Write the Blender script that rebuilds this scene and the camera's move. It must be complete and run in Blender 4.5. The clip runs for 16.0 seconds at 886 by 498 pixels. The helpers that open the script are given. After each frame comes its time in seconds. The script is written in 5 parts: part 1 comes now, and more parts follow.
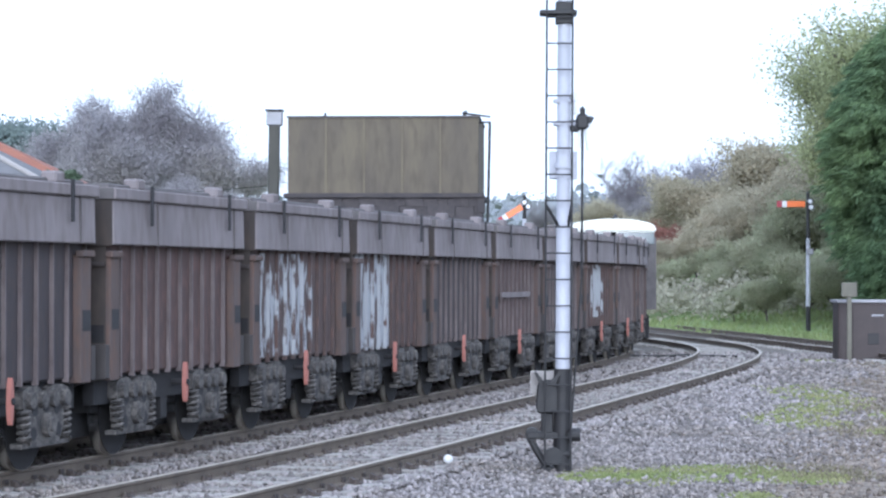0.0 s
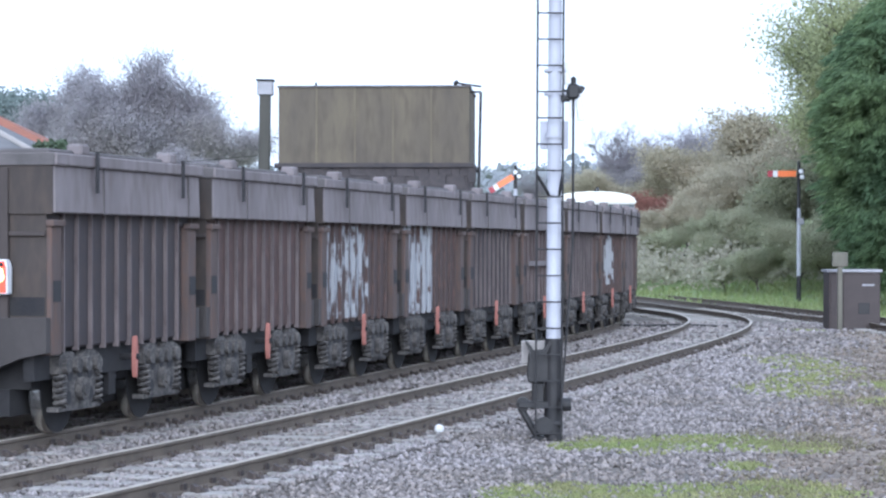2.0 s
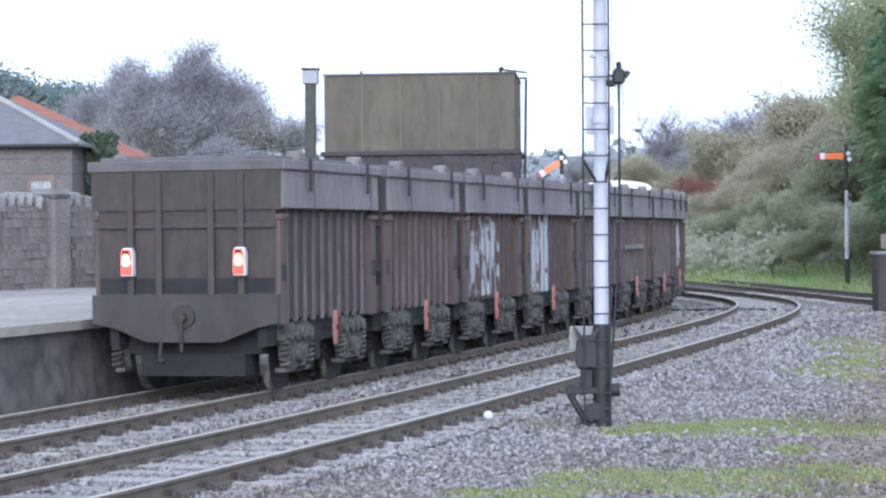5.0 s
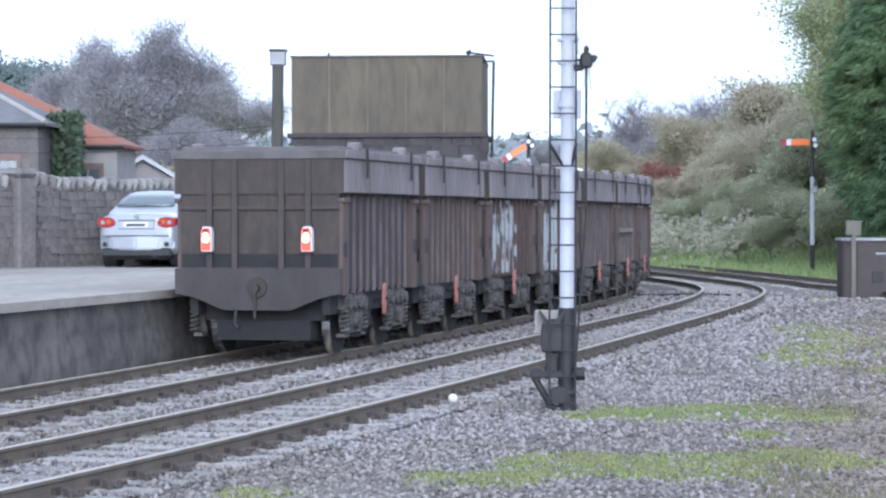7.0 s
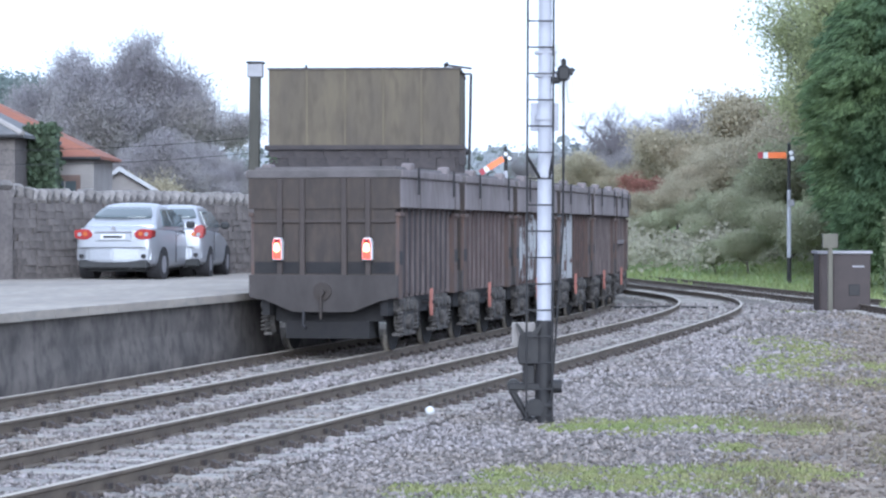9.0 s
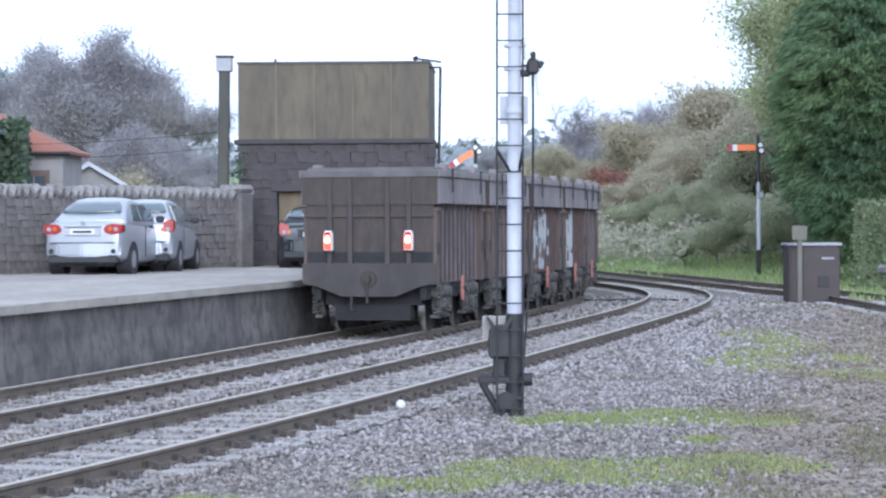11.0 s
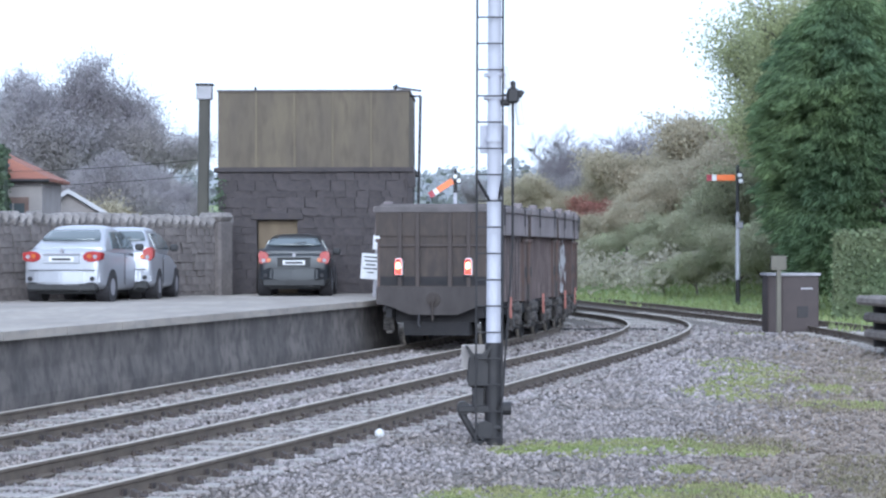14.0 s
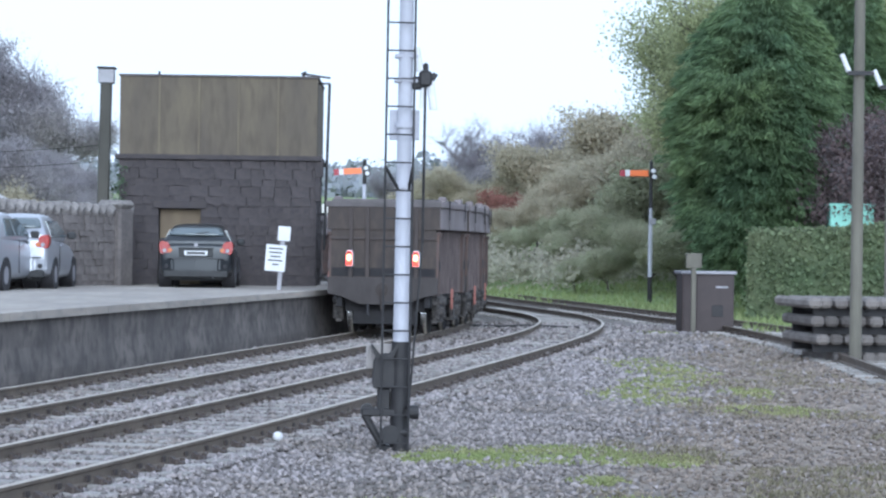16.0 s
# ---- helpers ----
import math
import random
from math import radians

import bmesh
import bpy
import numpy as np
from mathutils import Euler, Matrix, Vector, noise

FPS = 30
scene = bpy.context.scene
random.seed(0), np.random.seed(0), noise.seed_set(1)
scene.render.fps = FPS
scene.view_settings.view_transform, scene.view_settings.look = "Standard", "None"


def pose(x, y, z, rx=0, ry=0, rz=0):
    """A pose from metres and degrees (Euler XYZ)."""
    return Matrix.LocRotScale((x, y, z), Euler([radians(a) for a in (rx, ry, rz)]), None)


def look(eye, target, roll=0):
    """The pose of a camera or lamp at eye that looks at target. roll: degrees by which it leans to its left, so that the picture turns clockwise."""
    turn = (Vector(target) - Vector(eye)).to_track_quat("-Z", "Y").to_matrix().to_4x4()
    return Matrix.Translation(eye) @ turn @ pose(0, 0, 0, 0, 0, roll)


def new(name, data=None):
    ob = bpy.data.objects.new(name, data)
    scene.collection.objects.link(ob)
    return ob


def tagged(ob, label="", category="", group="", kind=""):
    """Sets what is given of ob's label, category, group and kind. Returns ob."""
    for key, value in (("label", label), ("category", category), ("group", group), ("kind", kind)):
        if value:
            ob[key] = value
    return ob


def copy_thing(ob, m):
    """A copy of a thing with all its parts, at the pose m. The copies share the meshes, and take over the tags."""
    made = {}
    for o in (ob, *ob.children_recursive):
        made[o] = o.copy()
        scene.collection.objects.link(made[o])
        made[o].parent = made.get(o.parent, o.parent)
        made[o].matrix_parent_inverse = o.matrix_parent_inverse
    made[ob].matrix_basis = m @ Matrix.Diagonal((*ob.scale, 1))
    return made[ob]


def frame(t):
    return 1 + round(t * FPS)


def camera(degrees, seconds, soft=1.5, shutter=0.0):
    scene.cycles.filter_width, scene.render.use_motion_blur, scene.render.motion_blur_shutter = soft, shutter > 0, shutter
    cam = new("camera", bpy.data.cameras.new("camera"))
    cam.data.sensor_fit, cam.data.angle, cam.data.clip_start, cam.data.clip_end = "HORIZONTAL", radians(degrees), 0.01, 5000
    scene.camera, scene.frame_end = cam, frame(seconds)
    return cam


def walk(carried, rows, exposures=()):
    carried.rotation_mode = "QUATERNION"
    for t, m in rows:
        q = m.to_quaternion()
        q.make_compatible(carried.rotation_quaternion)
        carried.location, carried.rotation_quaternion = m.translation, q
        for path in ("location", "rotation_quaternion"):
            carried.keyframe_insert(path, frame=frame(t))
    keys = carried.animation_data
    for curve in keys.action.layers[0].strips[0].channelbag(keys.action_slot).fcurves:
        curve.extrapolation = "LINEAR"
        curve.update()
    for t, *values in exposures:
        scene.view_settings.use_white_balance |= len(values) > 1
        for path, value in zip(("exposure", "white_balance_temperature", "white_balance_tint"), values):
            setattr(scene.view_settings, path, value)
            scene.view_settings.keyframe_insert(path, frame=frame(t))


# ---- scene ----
CAM_AT = (0.0, 0.0, 2.175)
cam = camera(20.2, 16.0, soft=2.35)
# seconds, heading, tilt, lean in degrees
TURNS = [(0, -1.240, 0.681, -0.039), (0.5, -1.076, 0.005, -0.243), (1, -0.745, -0.756, -0.359), (1.5, -0.939, -0.660, -0.449),
         (2, -1.031, -0.014, -0.022), (2.5, -1.861, -0.118, 0.185), (3, -1.656, -0.913, 0.136), (3.5, -1.857, -0.796, 0.156),
         (4, -2.221, -0.125, 0.596), (4.2, -2.312, -0.300, 0.670), (6.3, -1.444, -0.327, 0.300), (6.5, -1.525, -0.356, 0.060),
         (7, -1.338, -0.711, 0.148), (7.5, -0.880, -1.360, 0.058), (8, -0.399, -1.338, 0.025), (8.5, -1.213, -1.167, -0.035),
         (8.7, -0.907, -0.392, -0.032), (10.8, -0.616, -1.029, 0.281), (11, -0.124, -0.578, 0.304), (11.5, -0.172, -0.796, 0.191),
         (12, -0.262, -1.093, 0.298), (12.5, -0.001, -1.097, 0.028), (13, 0.674, -0.983, 0.103), (13.5, 0.255, -0.832, 0.393),
         (14, 0.351, 0.084, 0.086), (14.5, 1.114, 0.652, -0.356), (15, 1.290, 0.459, -0.532), (15.5, 2.146, 0.353, -0.723),
         (16, 2.448, -0.063, -0.779)]
walk(cam, [(t, Matrix.Translation((0.05, 1.75, 2.175) if t == 16 else CAM_AT) @ pose(0, 0, 0, 90 + p, 0, -h) @ pose(0, 0, 0, 0, 0, -l)) for t, h, p, l in TURNS],
     exposures=[(0, 0.7, 5300, 7), (13.5, 0.65, 5300, 7), (15, 0.5, 5250, 5), (16, 0.45, 5250, 4)])

# ---- light: a bright overcast sky and a wide, weak sun ----
world = bpy.data.worlds.new("overcast")
scene.world = world
world.use_nodes = True
wn = world.node_tree.nodes
sky = wn.new("ShaderNodeTexSky")
sky.sky_type, sky.sun_disc = "NISHITA", False
sky.sun_elevation, sky.sun_rotation = radians(17), radians(179)
sky.air_density, sky.dust_density = 1.0, 3.0
mix = wn.new("ShaderNodeMixRGB")
mix.inputs[0].default_value = 0.9
mix.inputs[2].default_value = (9.3, 9.6, 10.6, 1)
world.node_tree.links.new(sky.outputs[0], mix.inputs[1])
world.node_tree.links.new(mix.outputs[0], wn["Background"].inputs[0])
wn["Background"].inputs[1].default_value = 0.098
sun = new("sun", bpy.data.lights.new("sun", "SUN"))
sun.data.energy, sun.data.angle, sun.data.color = 2.1, radians(40), (1.0, 0.97, 0.93)
sun.matrix_world = look((2, -40, 24), (0, 40, 0))


# ---- materials ----
def material(name, a, b=None, scale=6.0, rough=0.8, metal=0.0, bump=0.15, fine=40.0, c=None, stretch=(1, 1, 1), fleck=0.5, island=0.0, each=0.0, leaf=0.0):
    """Two scales of noise mix colour a with b (broad) and c (fine); island and each vary the brightness piece by piece."""
    m = bpy.data.materials.new(name)
    m.use_nodes = True
    nt = m.node_tree
    n, link = nt.nodes, nt.links.new
    bsdf = n["Principled BSDF"]
    bsdf.inputs["Roughness"].default_value, bsdf.inputs["Metallic"].default_value = rough, metal
    b = b or tuple(v * 0.7 for v in a)
    c = c or tuple(v * 0.8 for v in a)
    tc, mp = n.new("ShaderNodeTexCoord"), n.new("ShaderNodeMapping")
    mp.inputs["Scale"].default_value = stretch
    link(tc.outputs["Object"], mp.inputs[0])
    big, small = n.new("ShaderNodeTexNoise"), n.new("ShaderNodeTexNoise")
    big.inputs["Scale"].default_value, big.inputs["Detail"].default_value, big.inputs["Roughness"].default_value = scale, 5, 0.65
    small.inputs["Scale"].default_value, small.inputs["Detail"].default_value = fine, 3
    for t in (big, small):
        link(mp.outputs[0], t.inputs["Vector"])
    r1, r2 = n.new("ShaderNodeValToRGB"), n.new("ShaderNodeValToRGB")
    r1.color_ramp.elements[0].position, r1.color_ramp.elements[1].position = 0.35, 0.65
    r2.color_ramp.elements[0].position, r2.color_ramp.elements[1].position = 0.45, 0.7
    link(big.outputs[0], r1.inputs[0])
    link(small.outputs[0], r2.inputs[0])
    m1, m2, sc = n.new("ShaderNodeMixRGB"), n.new("ShaderNodeMixRGB"), n.new("ShaderNodeMath")
    m1.inputs[1].default_value, m1.inputs[2].default_value = (*a, 1), (*b, 1)
    m2.inputs[2].default_value = (*c, 1)
    sc.operation, sc.inputs[1].default_value = "MULTIPLY", fleck
    link(r1.outputs[0], m1.inputs[0])
    link(r2.outputs[0], sc.inputs[0])
    link(sc.outputs[0], m2.inputs[0])
    link(m1.outputs[0], m2.inputs[1])
    out = m2.outputs[0]
    if island or each:
        if island:
            g = n.new("ShaderNodeNewGeometry").outputs["Random Per Island"]
        else:
            g = n.new("ShaderNodeObjectInfo").outputs["Random"]
        k = island or each
        rng, hsv = n.new("ShaderNodeMapRange"), n.new("ShaderNodeHueSaturation")
        rng.inputs["To Min"].default_value, rng.inputs["To Max"].default_value = 1 - k, 1 + k
        link(g, rng.inputs[0])
        link(rng.outputs[0], hsv.inputs["Value"])
        link(out, hsv.inputs["Color"])
        out = hsv.outputs[0]
    link(out, bsdf.inputs["Base Color"])
    if leaf:  # light passes through thin leaves
        tr, both = n.new("ShaderNodeBsdfTranslucent"), n.new("ShaderNodeMixShader")
        both.inputs[0].default_value = leaf
        link(out, tr.inputs[0])
        link(bsdf.outputs[0], both.inputs[1])
        link(tr.outputs[0], both.inputs[2])
        link(both.outputs[0], n["Material Output"].inputs[0])
    if bump:
        bp = n.new("ShaderNodeBump")
        bp.inputs["Strength"].default_value, bp.inputs["Distance"].default_value = bump, 0.02
        link(small.outputs[0], bp.inputs["Height"])
        link(bp.outputs[0], bsdf.inputs["Normal"])
    return m


def painted_patch(m, low, high, colour, cut=0.5, scale=3.0):
    """Worn paint on material m inside a box of object space, with ragged, flaking edges."""
    nt = m.node_tree
    n, link = nt.nodes, nt.links.new
    bsdf = n["Principled BSDF"]
    old = bsdf.inputs["Base Color"].links[0].from_socket
    tc, sep, mp, noi = n.new("ShaderNodeTexCoord"), n.new("ShaderNodeSeparateXYZ"), n.new("ShaderNodeMapping"), n.new("ShaderNodeTexNoise")
    link(tc.outputs["Object"], sep.inputs[0])
    link(tc.outputs["Object"], mp.inputs[0])
    mp.inputs["Scale"].default_value = (1, 2.4, 0.7)
    link(mp.outputs[0], noi.inputs["Vector"])
    noi.inputs["Scale"].default_value, noi.inputs["Detail"].default_value = scale, 5
    gate = None
    for axis, (lo, hi) in (("Y", (low[0], high[0])), ("Z", (low[1], high[1]))):
        for val, op in ((lo, "GREATER_THAN"), (hi, "LESS_THAN")):
            g = n.new("ShaderNodeMath")
            g.operation, g.inputs[1].default_value = op, val
            link(sep.outputs[axis], g.inputs[0])
            if gate is None:
                gate = g
            else:
                mul = n.new("ShaderNodeMath")
                mul.operation = "MULTIPLY"
                link(gate.outputs[0], mul.inputs[0])
                link(g.outputs[0], mul.inputs[1])
                gate = mul
    ramp, mul, mixc = n.new("ShaderNodeValToRGB"), n.new("ShaderNodeMath"), n.new("ShaderNodeMixRGB")
    ramp.color_ramp.elements[0].position, ramp.color_ramp.elements[1].position = cut, cut + 0.06
    link(noi.outputs[0], ramp.inputs[0])
    mul.operation = "MULTIPLY"
    link(ramp.outputs[0], mul.inputs[0])
    link(gate.outputs[0], mul.inputs[1])
    mixc.inputs[2].default_value = (*colour, 1)
    link(mul.outputs[0], mixc.inputs[0])
    link(old, mixc.inputs[1])
    link(mixc.outputs[0], bsdf.inputs["Base Color"])
    return m


def glow(name, colour, strength):
    m = bpy.data.materials.new(name)
    m.use_nodes = True
    b = m.node_tree.nodes["Principled BSDF"]
    b.inputs["Base Color"].default_value = (*colour, 1)
    b.inputs["Emission Color"].default_value = (*colour, 1)
    b.inputs["Emission Strength"].default_value = strength
    return m


def glass(name, tint=(0.03, 0.035, 0.04)):
    m = material(name, tint, tint, rough=0.08, bump=0)
    m.node_tree.nodes["Principled BSDF"].inputs["Specular IOR Level"].default_value = 0.8
    return m


M_BALLAST = material("ballast_bed", (0.185, 0.162, 0.145), (0.13, 0.112, 0.09), 0.4, 0.95, bump=1.0, fine=22, c=(0.075, 0.072, 0.078), fleck=0.8)
M_STONE = material("ballast_stone", (0.268, 0.241, 0.242), (0.203, 0.174, 0.156), 0.33, 0.9, bump=0.3, fine=30, island=0.52)
M_RAIL = material("rusty_rail", (0.165, 0.133, 0.105), (0.105, 0.086, 0.07), 3, 0.75, 0.2, 0.2)
M_RAILTOP = material("worn_rail_head", (0.46, 0.41, 0.35), (0.36, 0.31, 0.26), 3, 0.55, 0.25, 0.05)
M_SLEEPER = material("weathered_sleeper", (0.36, 0.34, 0.32), (0.22, 0.20, 0.185), 4, 0.9, bump=0.4, stretch=(1, 6, 6), each=0.25)
M_CHAIR = material("iron_chair", (0.06, 0.05, 0.05), (0.09, 0.07, 0.06), 8, 0.8, 0.3)
M_GRASS = material("grass", (0.25, 0.335, 0.13), (0.32, 0.34, 0.16), 0.8, 0.9, bump=0.2, island=0.2, leaf=0.4)
M_THIN = material("thin_yard_grass", (0.25, 0.30, 0.115), (0.33, 0.31, 0.16), 0.9, 0.95, bump=0.1, island=0.3, leaf=0.3)
M_DRY = material("dry_weeds", (0.25, 0.215, 0.15), (0.17, 0.16, 0.10), 0.9, 0.95, bump=0.1, island=0.35, leaf=0.2)
M_CLOD = material("earth_clods", (0.235, 0.195, 0.165), (0.14, 0.115, 0.098), 0.6, 0.95, bump=0.4, fine=20, island=0.45)
M_BANK = material("grass_bank", (0.20, 0.28, 0.105), (0.24, 0.265, 0.12), 0.7, 0.95, bump=0.6, fine=8)
M_WAGON = material("brown_wagon_paint", (0.055, 0.043, 0.038), (0.037, 0.03, 0.028), 1.6, 0.75, 0.1, 0.2, fine=9, c=(0.085, 0.062, 0.05), stretch=(1, 1, 0.35))
M_HEADSTOCK = material("grey_dusted_headstock", (0.064, 0.055, 0.054), (0.044, 0.038, 0.037), 2.4, 0.85, 0.05, 0.25, fine=12, stretch=(1, 1, 0.5))
M_END = material("grimy_end_rib", (0.066, 0.052, 0.048), (0.048, 0.038, 0.036), 3, 0.75, 0.1, 0.2, stretch=(1, 1, 0.4))
# Grimy panels painted darker still for the shade between the ribs.
M_SIDE = material("grimy_side_panel_shaded", (0.058, 0.048, 0.051), (0.042, 0.035, 0.039), 2.2, 0.8, 0.1, 0.2, fine=14, c=(0.07, 0.05, 0.045), stretch=(1, 1, 0.35))
# Ribs painted lighter, as highlights along their edges.
M_RIB = material("lit_rib_edge", (0.17, 0.138, 0.136), (0.09, 0.07, 0.07), 3, 0.75, 0.1, 0.2, stretch=(1, 1, 0.4))
M_CORNER = material("rusty_corner_post", (0.105, 0.078, 0.072), (0.07, 0.05, 0.046), 2.5, 0.8, 0.05, 0.25, fine=10, c=(0.15, 0.085, 0.06), stretch=(1, 1, 0.4))
M_HOOD = material("dusty_hood_paint", (0.235, 0.205, 0.21), (0.165, 0.142, 0.145), 1.3, 0.85, 0.05, 0.25, fine=7, c=(0.14, 0.115, 0.11), stretch=(1, 1, 0.3), fleck=0.75)
M_RIM = material("grimy_rim", (0.125, 0.11, 0.112), (0.08, 0.072, 0.072), 3, 0.8)
M_UNDER = material("grimy_underframe", (0.021, 0.020, 0.023), (0.03, 0.028, 0.029), 4, 0.95, 0.0, 0.3)
M_CAST = material("dusty_casting", (0.165, 0.148, 0.137), (0.05, 0.046, 0.046), 7, 0.9, 0.1, 0.5, fine=26, c=(0.03, 0.028, 0.03), fleck=0.8)
M_TREAD = material("bright_wheel_tread", (0.7, 0.7, 0.7), (0.55, 0.54, 0.53), 5, 0.22, 1.0, 0.0)
M_ORANGE = material("faded_orange_paint", (0.38, 0.15, 0.12), (0.30, 0.12, 0.10), 5, 0.6)
M_STRAP = material("black_strap", (0.028, 0.026, 0.03), None, 8, 0.75)
M_WHITE = material("white_paint", (0.72, 0.72, 0.74), (0.6, 0.6, 0.61), 4, 0.55, bump=0.05)
M_CREAM = material("cream_roof_paint", (0.85, 0.84, 0.78), (0.72, 0.7, 0.64), 2, 0.5, bump=0.05)
M_YELLOW = material("yellow_paint", (0.75, 0.55, 0.06), (0.6, 0.45, 0.06), 3, 0.5)
M_POST = material("pale_grey_post_paint", (0.50, 0.50, 0.56), (0.38, 0.38, 0.43), 2.5, 0.6, bump=0.1, stretch=(1, 1, 0.3))
M_BLACK = material("black_iron_paint", (0.022, 0.021, 0.024), (0.034, 0.031, 0.032), 4, 0.6, 0.2)
M_SIGNAL = material("orange_signal_enamel", (0.85, 0.19, 0.04), (0.75, 0.16, 0.04), 3, 0.4, bump=0.02)
M_CRIMSON = material("crimson_signal_tip", (0.35, 0.03, 0.05), None, 3, 0.5)
M_SEAM = material("pale_tank_seam", (0.165, 0.138, 0.098), (0.12, 0.098, 0.072), 1.5, 0.85, 0.1, 0.2, stretch=(1, 1, 0.3))
M_TANK = material("stained_tank_iron", (0.150, 0.124, 0.088), (0.098, 0.082, 0.068), 0.8, 0.9, 0.1, 0.3, fine=5, c=(0.085, 0.07, 0.056), stretch=(1, 1, 0.3), fleck=0.7)
M_MASON = material("dark_masonry", (0.07, 0.06, 0.062), (0.046, 0.041, 0.045), 1.0, 0.95, bump=0.8, fine=9, c=(0.085, 0.07, 0.062), each=0.1)
M_MORTAR = material("dark_mortar", (0.062, 0.054, 0.056), (0.045, 0.04, 0.042), 1.2, 0.95, bump=0.6, fine=10)
M_WALLSTONE = material("wall_stone", (0.20, 0.175, 0.165), (0.125, 0.11, 0.108), 1.1, 0.95, bump=0.7, fine=11, c=(0.10, 0.09, 0.088), each=0.16, fleck=0.7)
M_COPE = material("pale_cope_stone", (0.30, 0.275, 0.26), (0.17, 0.155, 0.15), 2.0, 0.95, bump=0.7, fine=11, c=(0.13, 0.12, 0.118), each=0.25, fleck=0.7)
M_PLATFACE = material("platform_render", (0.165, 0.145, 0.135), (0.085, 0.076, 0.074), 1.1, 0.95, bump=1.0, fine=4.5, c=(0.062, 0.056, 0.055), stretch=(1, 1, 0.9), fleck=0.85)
M_PLATTOP = material("platform_surface", (0.39, 0.345, 0.30), (0.25, 0.22, 0.195), 0.55, 0.95, bump=0.4, fine=6, c=(0.24, 0.225, 0.21), stretch=(1.0, 0.3, 1), fleck=0.75)
M_SILVER = material("silver_car_paint", (0.43, 0.44, 0.48), (0.40, 0.41, 0.45), 1, 0.3, 0.45, 0.0)
M_DARKCAR = material("dark_grey_car_paint", (0.03, 0.033, 0.038), (0.027, 0.03, 0.035), 1, 0.3, 0.3, 0.0)
M_GLASS = glass("car_glass", (0.10, 0.12, 0.13))
M_TAIL = material("red_lens", (0.35, 0.02, 0.02), None, 2, 0.25, bump=0)
M_AMBER = material("amber_lens", (0.5, 0.12, 0.02), None, 2, 0.25, bump=0)
M_RUBBER = material("tyre_rubber", (0.025, 0.025, 0.027), None, 5, 0.85)
M_PLASTIC = material("dark_bumper_plastic", (0.04, 0.04, 0.042), None, 5, 0.7)
M_BARK = material("bark", (0.12, 0.10, 0.09), (0.08, 0.07, 0.065), 3, 0.95, bump=0.6, stretch=(1, 1, 0.3))
M_TWIG = material("bare_twigs", (0.285, 0.26, 0.28), (0.225, 0.205, 0.22), 0.5, 0.95, bump=0, island=0.12, leaf=0.35)
# Pale grey-mauve paints the distance haze into these thinning leaves.
M_HAZE = material("mauve_thinning_leaves_hazed", (0.40, 0.38, 0.405), (0.42, 0.385, 0.35), 0.16, 0.95, bump=0, island=0.12, leaf=0.5)
# Scrub, olive and green leaf colours are lightened to paint a haze veil.
M_SCRUB = material("pale_dead_scrub_hazed", (0.48, 0.445, 0.365), (0.39, 0.39, 0.28), 0.25, 0.95, bump=0, island=0.16, leaf=0.5)
M_OLIVE = material("autumn_olive_leaves_hazed", (0.455, 0.42, 0.315), (0.50, 0.43, 0.32), 0.2, 0.9, bump=0, island=0.18, leaf=0.5)
M_GREENHAZED = material("green_leaves", (0.37, 0.39, 0.26), (0.43, 0.41, 0.295), 0.25, 0.9, bump=0, island=0.18, leaf=0.5)
M_IVY = material("dark_ivy_leaves", (0.085, 0.125, 0.075), (0.11, 0.14, 0.085), 0.6, 0.7, bump=0, island=0.35, leaf=0.3)
M_HEDGE = material("hedge_leaves", (0.145, 0.195, 0.105), (0.20, 0.225, 0.125), 0.5, 0.8, bump=0, island=0.4, leaf=0.35)
M_LIME = material("yellow_green_leaves", (0.42, 0.44, 0.25), (0.38, 0.41, 0.225), 0.3, 0.9, bump=0, island=0.2, leaf=0.55)
M_BROWN = material("dark_brown_thinning_leaves", (0.16, 0.115, 0.115), (0.12, 0.09, 0.09), 0.6, 0.9, bump=0, island=0.25, leaf=0.35)
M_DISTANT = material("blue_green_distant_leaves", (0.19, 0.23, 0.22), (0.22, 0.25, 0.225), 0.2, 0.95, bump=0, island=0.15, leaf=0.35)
# Far woods coloured blue-grey, with the haze of distance painted in.
M_FAR = material("hazed_far_foliage", (0.27, 0.285, 0.31), (0.23, 0.245, 0.265), 0.01, 0.95, bump=0, island=0.15)
M_RUST = material("russet_leaves", (0.34, 0.16, 0.13), (0.27, 0.15, 0.12), 0.6, 0.9, bump=0, island=0.25, leaf=0.45)
M_CONIFER = material("conifer_fronds", (0.12, 0.19, 0.105), (0.20, 0.265, 0.115), 0.3, 0.85, bump=0, island=0.4, leaf=0.45)
M_SLATE = material("slate_roof", (0.17, 0.165, 0.175), (0.12, 0.12, 0.125), 2, 0.85, stretch=(1, 1, 4))
M_PALESLATE = material("pale_roof_edge", (0.5, 0.5, 0.52), (0.4, 0.4, 0.41), 2, 0.8)
M_TILE = material("red_tile_roof", (0.30, 0.125, 0.085), (0.23, 0.105, 0.08), 2, 0.9, bump=0.4, stretch=(1, 1, 5))
M_HOUSE = material("pale_rendered_wall", (0.36, 0.33, 0.32), (0.28, 0.26, 0.25), 1, 0.9)
M_SURROUND = material("brick_window_surround", (0.22, 0.15, 0.13), (0.16, 0.115, 0.10), 2, 0.9)
M_CABINET = material("brown_cabinet_steel", (0.055, 0.04, 0.039), (0.043, 0.032, 0.032), 2, 0.6, 0.1, 0.05)
M_GALV = material("grey_galvanised", (0.34, 0.33, 0.36), (0.25, 0.245, 0.26), 3, 0.55, 0.3)
